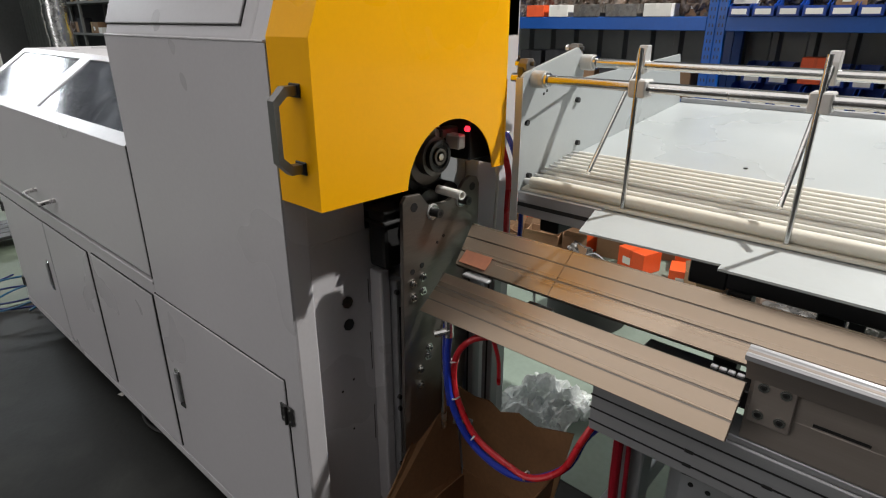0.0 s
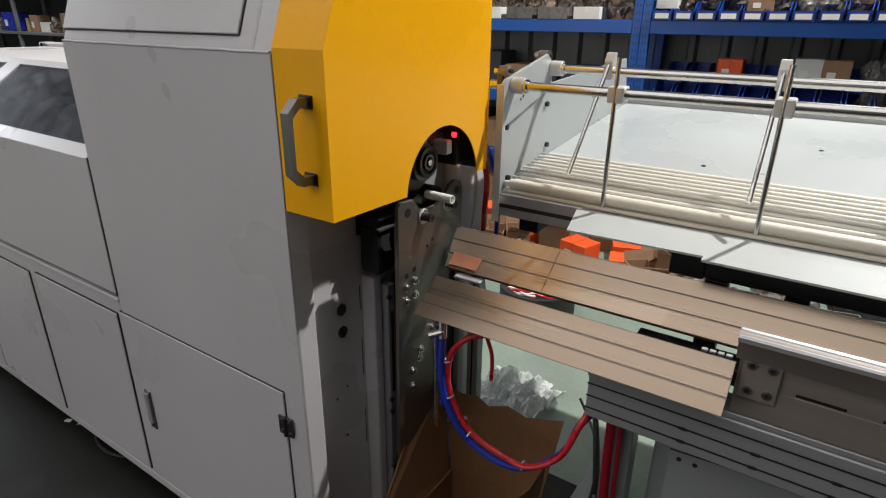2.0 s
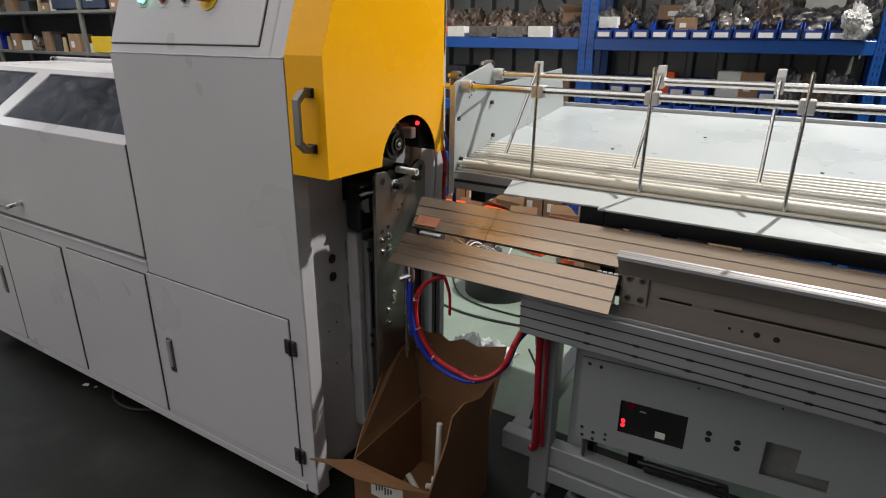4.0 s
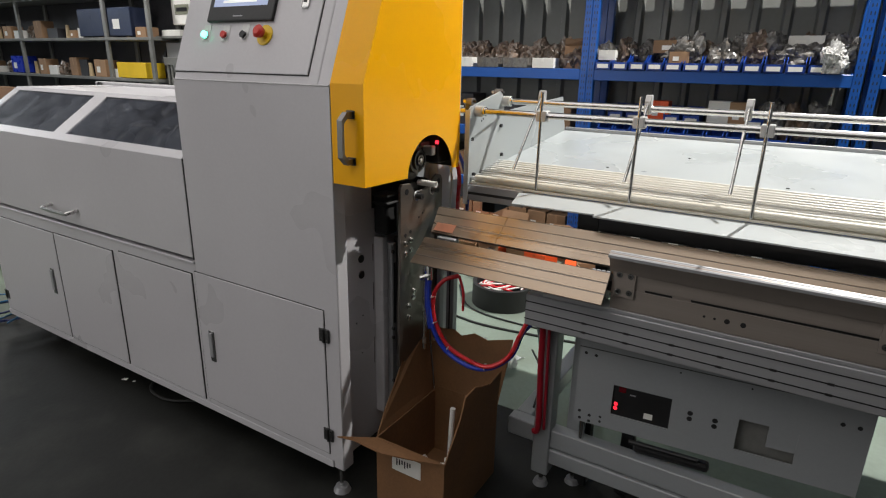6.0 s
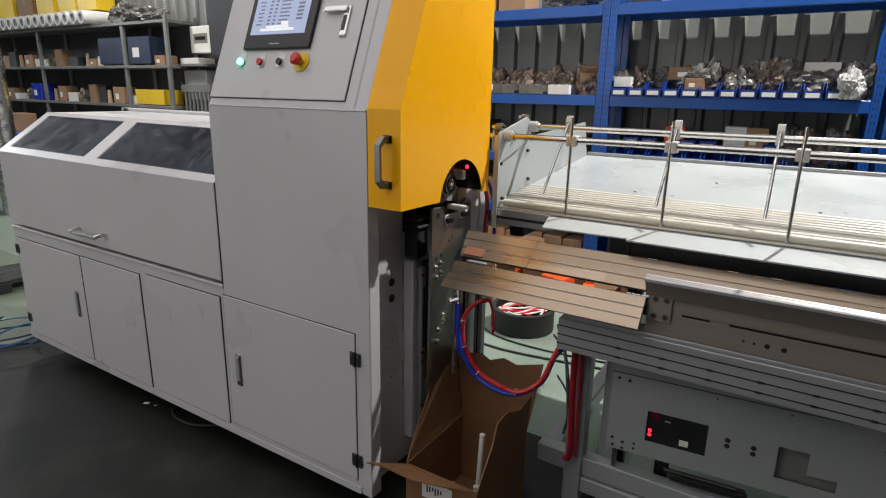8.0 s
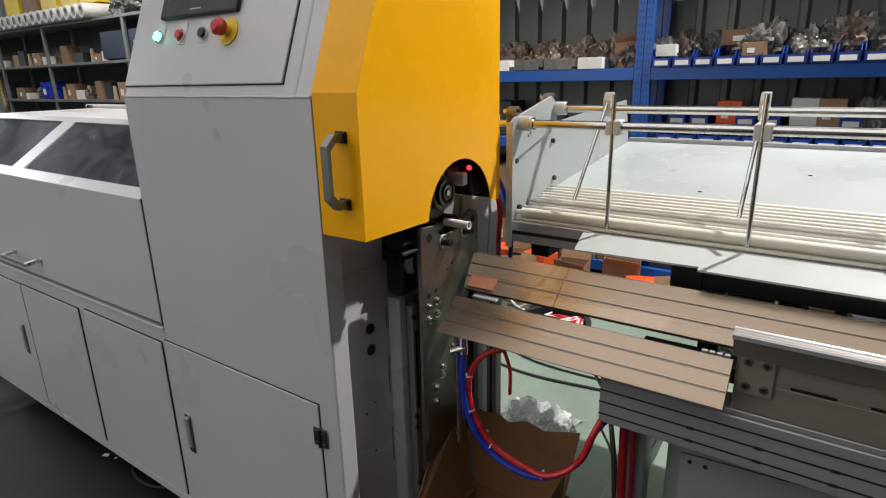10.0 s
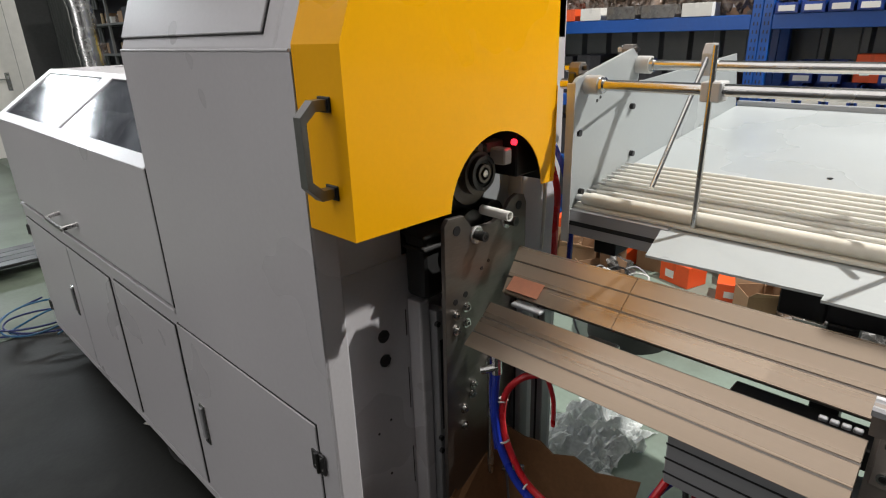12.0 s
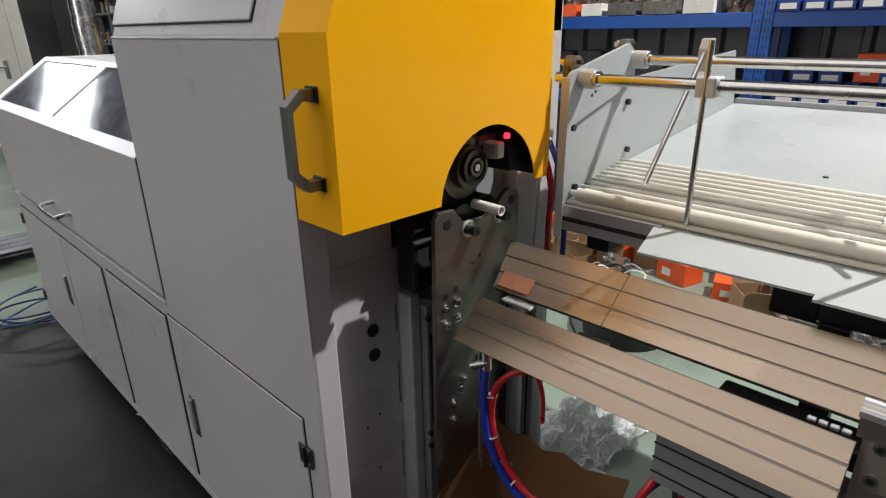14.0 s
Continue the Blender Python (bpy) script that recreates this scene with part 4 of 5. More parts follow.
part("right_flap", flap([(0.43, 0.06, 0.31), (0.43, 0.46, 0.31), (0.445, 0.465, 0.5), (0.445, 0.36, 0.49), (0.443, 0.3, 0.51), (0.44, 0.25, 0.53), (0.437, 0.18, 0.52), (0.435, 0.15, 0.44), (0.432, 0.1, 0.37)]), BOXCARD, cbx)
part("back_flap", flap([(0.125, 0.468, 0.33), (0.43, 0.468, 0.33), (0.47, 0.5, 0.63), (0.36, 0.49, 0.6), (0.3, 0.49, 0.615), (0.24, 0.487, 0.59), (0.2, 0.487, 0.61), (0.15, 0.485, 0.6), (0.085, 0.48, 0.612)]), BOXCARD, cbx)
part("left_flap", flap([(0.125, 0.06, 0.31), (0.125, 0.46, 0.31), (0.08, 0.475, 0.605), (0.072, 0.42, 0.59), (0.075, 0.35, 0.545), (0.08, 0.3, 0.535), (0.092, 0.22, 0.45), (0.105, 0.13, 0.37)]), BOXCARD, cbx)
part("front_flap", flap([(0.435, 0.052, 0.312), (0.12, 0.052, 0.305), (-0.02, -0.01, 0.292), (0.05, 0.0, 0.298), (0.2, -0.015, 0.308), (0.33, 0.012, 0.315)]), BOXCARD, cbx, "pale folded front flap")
part("label", box((0.2, 0.0485, 0.2), (0.33, 0.0496, 0.275)), PAPER, cbx, "torn white shipping label")
for k in range(6):
    part("label_line", box((0.22 + 0.012 * k, 0.0478, 0.225 + 0.006 * (k % 3)), (0.226 + 0.012 * k, 0.0484, 0.255)), BLACK, cbx)
for k in range(9):
    a = random.uniform(-0.6, 0.6)
    x, y, z = random.uniform(0.23, 0.3), random.uniform(0.14, 0.36), 0.03 + 0.03 * (k % 4)
    tb = rod((x, y, z), (x + 0.09 * math.cos(a) * (1 if k % 2 else -0.6), y + 0.06 * math.sin(a), z + 0.03), 0.011, 12)
    solo("paper_tube", tb, PAPER, "white paper tube offcut lying in the cardboard box", "paper tube", "tube offcuts", smooth=True)
solo("paper_tube", rod((0.3, 0.3, 0.02), (0.31, 0.31, 0.36), 0.011, 12), PAPER, "long white paper tube standing in the cardboard box", "paper tube", "tube offcuts", smooth=True)


# ---- goods for shelves and floor ----
def crumpled(c, size, seed, rough=0.35, sub=4):
    """A crumpled bag: a squashed ball with many small sharp folds and pulled-up corners, flat underneath."""
    bm = bmesh.new()
    bmesh.ops.create_icosphere(bm, subdivisions=sub, radius=1)
    o = Vector((seed * 3.1, seed * 1.7, seed * 0.9))
    for v in bm.verts:
        d = v.co.normalized()
        fold = abs(noise.noise(d * 3.1 + o)) + 0.6 * abs(noise.noise(d * 6.3 + o * 2)) + 0.3 * abs(noise.noise(d * 14.0 + o * 3))
        k = 0.78 + rough * 1.5 * noise.noise(d * 1.4 + o) + 0.4 * fold
        p = d * k
        v.co = Vector((p.x * size[0] / 2, p.y * size[1] / 2, max(p.z, -0.7) * size[2] / 1.7)) + Vector(c)
    lo = min(v.co.z for v in bm.verts)
    for v in bm.verts:
        v.co.z += c[2] - lo
    return bm


def plastic_bag(c, size, seed, brown=False, label="", group="bags on the rack"):
    return solo("plastic_bag", crumpled(c, size, seed), BROWNBAG if brown else BAG,
                label or ("crumpled plastic bag of brown parts on a shelf" if brown else "crumpled clear plastic bag of parts on a shelf"), "bag", group)


def carton(lo, hi, mat=None, label="closed brown cardboard carton on a shelf", group="cartons on the rack", mark=True, turn=0.0, open_top=False):
    """A carton with a lid seam, tape and a plain label."""
    mat = mat or CARD
    c = ((lo[0] + hi[0]) / 2, (lo[1] + hi[1]) / 2, lo[2])
    t = thing("carton", c, label, "box", group)
    w, d, h = hi[0] - lo[0], hi[1] - lo[1], hi[2] - lo[2]
    t.rotation_euler = (0, 0, radians(turn))
    if open_top:
        bm = box((lo[0], lo[1], lo[2]), (hi[0], lo[1] + 0.004, hi[2]))
        box((lo[0], hi[1] - 0.004, lo[2]), (hi[0], hi[1], hi[2]), 0, bm)
        box((lo[0], lo[1] + 0.004, lo[2]), (lo[0] + 0.004, hi[1] - 0.004, hi[2]), 0, bm)
        box((hi[0] - 0.004, lo[1] + 0.004, lo[2]), (hi[0], hi[1] - 0.004, hi[2]), 0, bm)
        box((lo[0] + 0.004, lo[1] + 0.004, lo[2]), (hi[0] - 0.004, hi[1] - 0.004, lo[2] + 0.004), 0, bm)
        part("body", bm, mat, t)
        part("flap", flap([(lo[0], lo[1], hi[2]), (hi[0], lo[1], hi[2]), (hi[0] - 0.01, lo[1] - h * 0.35, hi[2] + h * 0.2), (lo[0] + 0.02, lo[1] - h * 0.3, hi[2] + h * 0.3)], 0.003), mat, t)
        part("flap", flap([(lo[0], hi[1], hi[2]), (hi[0], hi[1], hi[2]), (hi[0], hi[1] + h * 0.1, hi[2] + h * 0.4), (lo[0], hi[1] + h * 0.12, hi[2] + h * 0.35)], 0.003), mat, t)
    else:
        part("body", box(lo, hi, min(w, h) * 0.02), mat, t)
        part("tape", box((lo[0] + w * 0.44, lo[1] - 0.001, lo[2] + h * 0.6), (lo[0] + w * 0.56, hi[1] + 0.001, hi[2] + 0.001)), mat, t)
    if mark:
        part("label", box((lo[0] + w * 0.2, lo[1] - 0.0015, lo[2] + h * 0.25), (lo[0] + w * 0.5, lo[1] - 0.0005, lo[2] + h * 0.6)), PAPER, t)
    return t


def storage_bin(x, y, z, w=0.125, d=0.3, h=0.12):
    """An open-fronted plastic picking bin with a label holder."""
    t = thing("storage_bin", (x, y, z), "open blue plastic picking bin with white label", "bin", "blue bins on the rack")
    bm = prism([(y, z), (y + d, z), (y + d, z + h), (y + 0.1, z + h), (y + 0.03, z + h * 0.62), (y - 0.01, z + h * 0.55)], "x", x - w / 2, x - w / 2 + 0.005)
    prism([(y, z), (y + d, z), (y + d, z + h), (y + 0.1, z + h), (y + 0.03, z + h * 0.62), (y - 0.01, z + h * 0.55)], "x", x + w / 2 - 0.005, x + w / 2, bm)
    box((x - w / 2 + 0.005, y + d - 0.005, z), (x + w / 2 - 0.005, y + d, z + h), 0, bm)
    box((x - w / 2 + 0.005, y, z), (x + w / 2 - 0.005, y + d - 0.005, z + 0.005), 0, bm)
    box((x - w / 2 + 0.005, y - 0.004, z + 0.005), (x + w / 2 - 0.005, y + 0.001, z + h * 0.5), 0, bm)
    part("body", bm, BINBLUE, t)
    part("label", box((x - w * 0.36, y - 0.007, z + 0.012), (x + w * 0.36, y - 0.005, z + 0.045)), PAPER, t)
    return t


# ---- blue storage racks ----
SHELF = (0.13, 0.62, 1.12, 1.665, 2.4)
RY0, RY1 = 3.6, 4.08


def blue_rack(x0, x1, label):
    r = thing("storage_rack", ((x0 + x1) / 2, (RY0 + RY1) / 2, 0), label, "rack", "blue racks along the wall")
    for x in (x0, x1 - 0.06):
        for y in (RY0, RY1 - 0.05):
            p = part("post", box((x, y, 0.0), (x + 0.06, y + 0.05, 2.75), 0.003), BLUE, r)
            if y == RY0:
                bm = bmesh.new()
                for k in range(50):
                    z = 0.2 + k * 0.05
                    for dx in (0.016, 0.038):
                        box((x + dx, y - 0.0008, z), (x + dx + 0.007, y + 0.0005, z + 0.022), 0, bm)
                tagged(part("slot_strip", bm, BLACK, p), kind="stuff")
    for z in SHELF:
        part("beam", box((x0 + 0.06, RY0 + 0.002, z - 0.09), (x1 - 0.06, RY0 + 0.045, z), 0.004), BLUE, r)
        part("beam", box((x0 + 0.06, RY1 - 0.045, z - 0.09), (x1 - 0.06, RY1 - 0.002, z), 0.004), BLUE, r)
        part("deck", box((x0 + 0.02, RY0 + 0.046, z - 0.03), (x1 - 0.02, RY1 - 0.046, z - 0.004)), BLUE, r)
    return r


blue_rack(-2.3, -0.352, "blue steel shelf rack with small cartons and bags")
blue_rack(-0.35, 1.6, "blue steel shelf rack with plastic bins and bags")
blue_rack(1.64, 3.6, "blue steel shelf rack in dim light")

rnd = random.Random(7)
# bins along the middle shelf of the second rack, bags and cartons behind them
for k in range(12):
    storage_bin(-0.215 + k * 0.14, 3.585, 1.665)
for k in range(16):
    x = -0.2 + k * 0.11 + rnd.uniform(-0.03, 0.03)
    plastic_bag((x, 3.78 + rnd.uniform(-0.06, 0.12), 1.675), (0.19 + rnd.uniform(0, 0.1), 0.2, 0.19 + rnd.uniform(0, 0.12)), k, k % 3 == 1)
carton((0.15, 3.7, 1.8), (0.5, 3.9, 1.9), None, "long brown cardboard carton among the bags")
carton((0.3, 3.62, 1.72), (0.45, 3.7, 1.81), None, "small pale cardboard carton above the bins")
carton((-0.27, 3.62, 1.74), (-0.13, 3.75, 1.82), PAPER, "small white carton beside the rack post")
carton((1.1, 3.75, 1.86), (1.33, 3.95, 1.93), PAPER, "flat white carton on top of the bags")
solo("plastic_bag", crumpled((1.41, 3.6, 1.67), (0.16, 0.14, 0.2), 31, 0.35, 5), SACK, "bright crumpled white plastic bag at the shelf edge", "bag", "bags on the rack")
# first rack, middle shelf: trays with heaps of brown parts
for k, (w, m, lab) in enumerate(((0.16, ORANGE, "small orange carton"), (0.17, PAPER, "small white open carton"), (0.22, BAG, "pale blue grey open tray"), (0.24, BAG, "pale grey open tray"), (0.2, PAPER, "cream carton with a hand hole"))):
    x = -1.85 + sum((0.16, 0.17, 0.22, 0.24, 0.2)[:k]) + 0.05 * k
    carton((x, 3.6, 1.666), (x + w, 3.8, 1.666 + 0.085), m, lab + " at the shelf front", "trays on the rack", False)
for k in range(13):
    plastic_bag((-1.95 + k * 0.12, 3.86 + rnd.uniform(-0.05, 0.06), 1.67), (0.24, 0.22, 0.17 + rnd.uniform(0, 0.07)), 40 + k, True)
carton((-0.62, 3.75, 1.666), (-0.44, 3.95, 1.86), None, "brown open carton leaning beside the post", open_top=True)
# lower shelf: bins, bags and cartons, most cartons darkened for the dim shelf
for k in range(11):
    storage_bin(-0.15 + k * 0.145, 3.6, 1.121, 0.125, 0.28, 0.13)
for k in range(11):
    x = -0.15 + k * 0.155
    if k in (2, 5, 6):
        carton((x, 3.76, 1.26), (x + 0.16, 3.9, 1.39 + rnd.uniform(0, 0.06)), ORANGE if k == 2 else PAPER if k == 5 else CARD, "small carton standing behind the bins")
    elif k in (8, 9, 10):
        plastic_bag((x, 3.82, 1.16), (0.2, 0.2, 0.26 + rnd.uniform(0, 0.06)), 70 + k, k == 9)
    else:
        storage_bin(x + 0.04, 3.74, 1.252, 0.125, 0.26, 0.13)
for k in range(7):
    x = -2.2 + k * 0.25
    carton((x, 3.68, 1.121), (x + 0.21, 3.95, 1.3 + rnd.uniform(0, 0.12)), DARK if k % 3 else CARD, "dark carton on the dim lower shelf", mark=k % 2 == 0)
# low and bottom shelf cartons, many darkened in colour where the racks are dim
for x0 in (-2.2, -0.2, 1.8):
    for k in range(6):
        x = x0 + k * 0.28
        carton((x, 3.66, 0.621), (x + 0.24, 3.98, 0.8 + rnd.uniform(0, 0.2)), DARK if k % 2 or x0 > -1 else CARD, "low shelf carton, mostly darkened for the dim shelf", mark=k % 3 == 0)
for k in range(6):
    x = -1.62 + k * 0.2
    carton((x, 3.62, 0.131), (x + 0.185, 3.9, 0.37 - 0.01 * (k % 3)), None, "brown parts carton with paper label on the bottom shelf", "bottom cartons")
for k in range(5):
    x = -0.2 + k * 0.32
    carton((x, 3.64, 0.131), (x + 0.26, 3.95, 0.42 + rnd.uniform(0, 0.14)), DARK, "bottom shelf carton, darkened for the dim shelf", "bottom cartons")
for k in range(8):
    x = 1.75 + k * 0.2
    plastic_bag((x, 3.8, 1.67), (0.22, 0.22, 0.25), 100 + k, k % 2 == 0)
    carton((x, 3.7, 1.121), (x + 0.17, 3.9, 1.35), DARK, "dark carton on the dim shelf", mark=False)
# top shelf
for x0, x1, h in ((-2.2, -1.75, 0.3), (-1.7, -1.45, 0.22), (-1.42, -1.15, 0.26)):
    carton((x0, 3.65, 2.401), (x1, 3.95, 2.401 + h), None, "large brown carton on the top shelf", "top cartons", False)
plastic_bag((-0.75, 3.75, 2.402), (0.42, 0.25, 0.2), 121, False, "white plastic sack lying on the top shelf")
pl = thing("wooden_crate", (0.75, 3.8, 2.4), "shallow pale wooden crate on the top shelf", "crate")
WOOD = material("pale_pine", (0.5, 0.38, 0.22), 0.6, 0, 0.1, 3, 40, 0.03, (1, 8, 8))
part("front_board", box((0.05, 3.62, 2.401), (1.3, 3.645, 2.5), 0.003), WOOD, pl)
part("back_board", box((0.05, 3.98, 2.401), (1.3, 4.0, 2.5), 0.003), WOOD, pl)
for x in (0.05, 0.6, 1.27):
    part("cross_board", box((x, 3.646, 2.401), (x + 0.03, 3.979, 2.49), 0.002), WOOD, pl)
carton((-0.2, 3.66, 2.401), (0.02, 3.95, 2.72), DARK, "dark carton on the top shelf", "top cartons", False)
carton((1.33, 3.66, 2.401), (1.52, 3.95, 2.7), DARK, "dark carton on the top shelf", "top cartons", False)

# ---- goods on the floor before the racks ----
for x, y, w, h, tn, m, lab in ((-1.98, 3.3, 0.26, 0.24, 12, ORANGE, "bright orange carton on the floor"), (-1.42, 3.42, 0.25, 0.16, -15, ORANGE, "orange carton among scrap cardboard"),
                               (-0.56, 3.0, 0.23, 0.15, -18, ORANGE, "bright orange carton with round white label"), (-0.26, 3.2, 0.22, 0.13, 20, ORANGE, "orange carton lying behind another"),
                               (1.15, 3.2, 0.28, 0.16, 10, DARK, "dark carton on the floor")):
    carton((x, y, 0.004), (x + w, y + 0.18, 0.004 + h), m, lab, "orange cartons", True, tn)
for x, y, w, h, tn in ((-2.0, 3.0, 0.3, 0.16, 20), (-1.62, 3.05, 0.28, 0.2, -25), (-1.3, 3.15, 0.26, 0.2, 15), (-1.75, 2.7, 0.25, 0.1, 40), (-1.42, 2.8, 0.24, 0.14, -12), (0.02, 3.0, 0.22, 0.16, 30), (0.75, 3.1, 0.3, 0.2, 10)):
    carton((x, y, 0.004), (x + w, y + 0.22, 0.004 + h), None, "open torn brown carton on the floor", "scrap cartons", False, tn, True)
for k in range(9):
    x, y = -1.75 + 0.1 * k + rnd.uniform(-0.05, 0.05), 2.55 + 0.25 * rnd.random()
    w = rnd.uniform(0.08, 0.2)
    z = 0.02 + 0.015 * (k % 3)
    sc = flap([(x, y, z), (x + w, y + 0.03, z + 0.03), (x + w - 0.03, y + 0.16, z + 0.05), (x - 0.04, y + 0.13, z + 0.01)], 0.004)
    for v in sc.verts:
        v.co.z -= 0.012 + 0.015 * (k % 3)
    solo("cardboard_scrap", sc, CARD if k % 3 else PAPER, "torn scrap of cardboard on the green floor", "scrap", "scraps on the floor")
for k, (x, y) in enumerate(((0.35, 2.9), (0.6, 2.75), (0.95, 2.8), (1.3, 2.75), (1.6, 2.9))):
    plastic_bag((x, y, 0.004), (0.34, 0.3, 0.16 + 0.02 * (k % 3)), 140 + k, k % 3 == 0, "crumpled clear plastic bag on the green floor", "bags on the floor")
plastic_bag((-0.78, 2.85, 0.004), (0.2, 0.18, 0.16), 160, False, "white crumpled paper sack beside the orange carton", "bags on the floor")
CLEAR = material("clear_film", (0.72, 0.75, 0.75), 0.1, 0, 0.2, 14, 60, 0.1)
CLEAR.node_tree.nodes["Principled BSDF"].inputs["Alpha"].default_value = 0.68
film = bmesh.new()
bmesh.ops.create_grid(film, x_segments=60, y_segments=60, size=0.5)
for v in film.verts:
    q = Vector((v.co.x * 5, v.co.y * 5, 3.7))
    rim = max(0.0, 1 - 2.6 * (v.co.x ** 2 + v.co.y ** 2))
    h = 0.1 * abs(noise.noise(q)) + 0.06 * abs(noise.noise(q * 2.3)) + 0.03 * abs(noise.noise(q * 5.1))
    w = 0.05 * noise.noise(q * 1.5 + Vector((9, 2, 5)))
    v.co = Vector((-0.06 + v.co.x * 0.36 + w, 1.26 + v.co.y * 0.44 + w, 0.006 + h * (0.3 + 1.1 * rim)))
solo("plastic_film", film, CLEAR, "large crumpled clear plastic film on the floor", "plastic film")
for x, y, w, h, tn in ((-1.25, 2.8, 0.26, 0.17, 18), (-0.98, 2.62, 0.24, 0.12, -30), (-0.8, 3.12, 0.24, 0.2, 8), (-1.1, 3.35, 0.3, 0.24, -10), (-0.5, 3.36, 0.28, 0.2, 14)):
    carton((x, y, 0.004), (x + w, y + 0.22, 0.004 + h), None, "open torn brown carton on the floor", "scrap cartons", False, tn, True)
for x, y, w, h, tn, m, lab in ((-1.46, 3.06, 0.26, 0.27, 10, ORANGE, "bright orange carton half hidden by scrap"), (-1.04, 3.08, 0.22, 0.26, -14, ORANGE, "orange carton behind torn brown cartons"),
                               (-0.2, 2.95, 0.22, 0.12, 16, ORANGE, "orange carton with printed label beside another")):
    carton((x, y, 0.004), (x + w, y + 0.18, 0.004 + h), m, lab, "orange cartons", True, tn)
for x, y, w, h, tn in ((-1.52, 2.72, 0.22, 0.13, 24), (-0.98, 2.86, 0.17, 0.2, 30), (-0.02, 2.78, 0.2, 0.16, 38), (0.16, 2.88, 0.1, 0.26, -6)):
    carton((x, y, 0.004), (x + w, y + 0.2, 0.004 + h), None, "open torn brown carton on the floor", "scrap cartons", False, tn, True)
for k, x in enumerate((0.3, 0.56, 0.82, 1.08, 1.34)):
    tr = thing("parts_tray", (x + 0.11, 2.85, 0.004), "low grey tray of white wires and metal parts", "tray", "trays on the floor")
    bm = ring((x + 0.11, 2.85, 0.06), (0, 0, 1), 0.155, 0.145, 0.11, 4)
    bmesh.ops.rotate(bm, cent=(x + 0.11, 2.85, 0), matrix=Matrix.Rotation(radians(45 + 4 * k), 3, "Z"), verts=bm.verts)
    part("tray_wall", bm, GREYRACK, tr)
    part("tray_bottom", box((x + 0.02, 2.76, 0.006), (x + 0.2, 2.94, 0.012)), GREYRACK, tr)
    for q in range(6):
        pts = [(x + 0.11 + 0.075 * math.cos(a * 1.1 + q + k), 2.85 + 0.075 * math.sin(a * 1.4 + q * 2), 0.05 + 0.07 * abs(math.sin(a * 1.7 + q + k))) for a in [0.8 * j for j in range(7)]]
        part("wire", tube(pts, 0.006, 6, None, 4), (PAPER, ALUMATT, BLACK)[(q + k) % 3], tr, "", True)
wr = thing("wire_coil", (-0.7, 2.64, 0.004), "tangled grey wires on the floor", "wire")
for k in range(7):
    c = Vector((-0.8 + 0.03 * k, 2.6 + 0.04 * (k % 3), 0.07))
    pts = [c + Vector((0.14 * math.cos(a) * (1 + 0.2 * math.sin(3 * a + k)), 0.1 * math.sin(a), 0.045 * math.sin(a * 2 + k) + 0.008 * k)) for a in [0.7 * j for j in range(9)]]
    part("wire", tube(pts, 0.006, 6), (PAPER, BLACK, ALUMATT)[k % 3], wr, "", True)
tub = thing("rubber_tub", (-0.37, 2.2, 0.0), "black rubber tub filled with red and white wire", "tub")
bm = ring((-0.37, 2.2, 0.085), (0, 0, 1), 0.23, 0.2, 0.16, 32)
part("tub_wall", bm, RUBBER, tub, "", True)
part("tub_bottom", rod((-0.37, 2.2, 0.004), (-0.37, 2.2, 0.012), 0.205, 28), RUBBER, tub)
for k in range(8):
    pts = [(-0.37 + 0.15 * math.cos(a + k), 2.2 + 0.13 * math.sin(a * 1.3 + k), 0.1 + 0.06 * abs(math.sin(a * 2 + k))) for a in [0.8 * j for j in range(8)]]
    part("wire", tube(pts, 0.007, 6), RED if k % 2 else PAPER, tub, "", True)
fc = thing("floor_cable", (-0.1, 2.1, 0.003), "black cable lying across the green floor", "cable")
part("cable", tube([(-0.9, 1.9, 0.01), (-0.4, 1.75, 0.01), (0.1, 1.8, 0.01), (0.6, 1.9, 0.01)], 0.008, 8), BLACK, fc, "", True)
part("cable", tube([(-0.8, 2.3, 0.01), (-0.5, 1.95, 0.01), (0.0, 1.9, 0.01), (0.6, 2.0, 0.01)], 0.006, 8), BLACK, fc, "", True)
rh = thing("red_cables", (0.1, 0.9, 0.9), "red and blue cables hanging behind the machine", "cable")
part("red_hose", tube([(0.02, 0.72, 1.36), (0.06, 0.7, 1.3), (0.085, 0.7, 1.22), (0.07, 0.72, 1.1), (0.05, 0.75, 0.9)], 0.009, 8), RED, rh, "", True)
part("white_hose", tube([(0.02, 0.69, 1.34), (0.05, 0.68, 1.27), (0.06, 0.68, 1.2), (0.04, 0.7, 1.05)], 0.005, 8), PAPER, rh, "", True)
part("blue_hose", tube([(0.03, 0.76, 1.33), (0.08, 0.74, 1.26), (0.1, 0.75, 1.15), (0.08, 0.78, 0.95)], 0.008, 8), HOSEBLUE, rh, "", True)
part("red_hose", tube([(0.1, 0.78, 1.13), (0.2, 0.95, 1.1), (0.3, 1.15, 1.1), (0.36, 1.4, 1.08)], 0.012, 8), RED, rh, "", True)

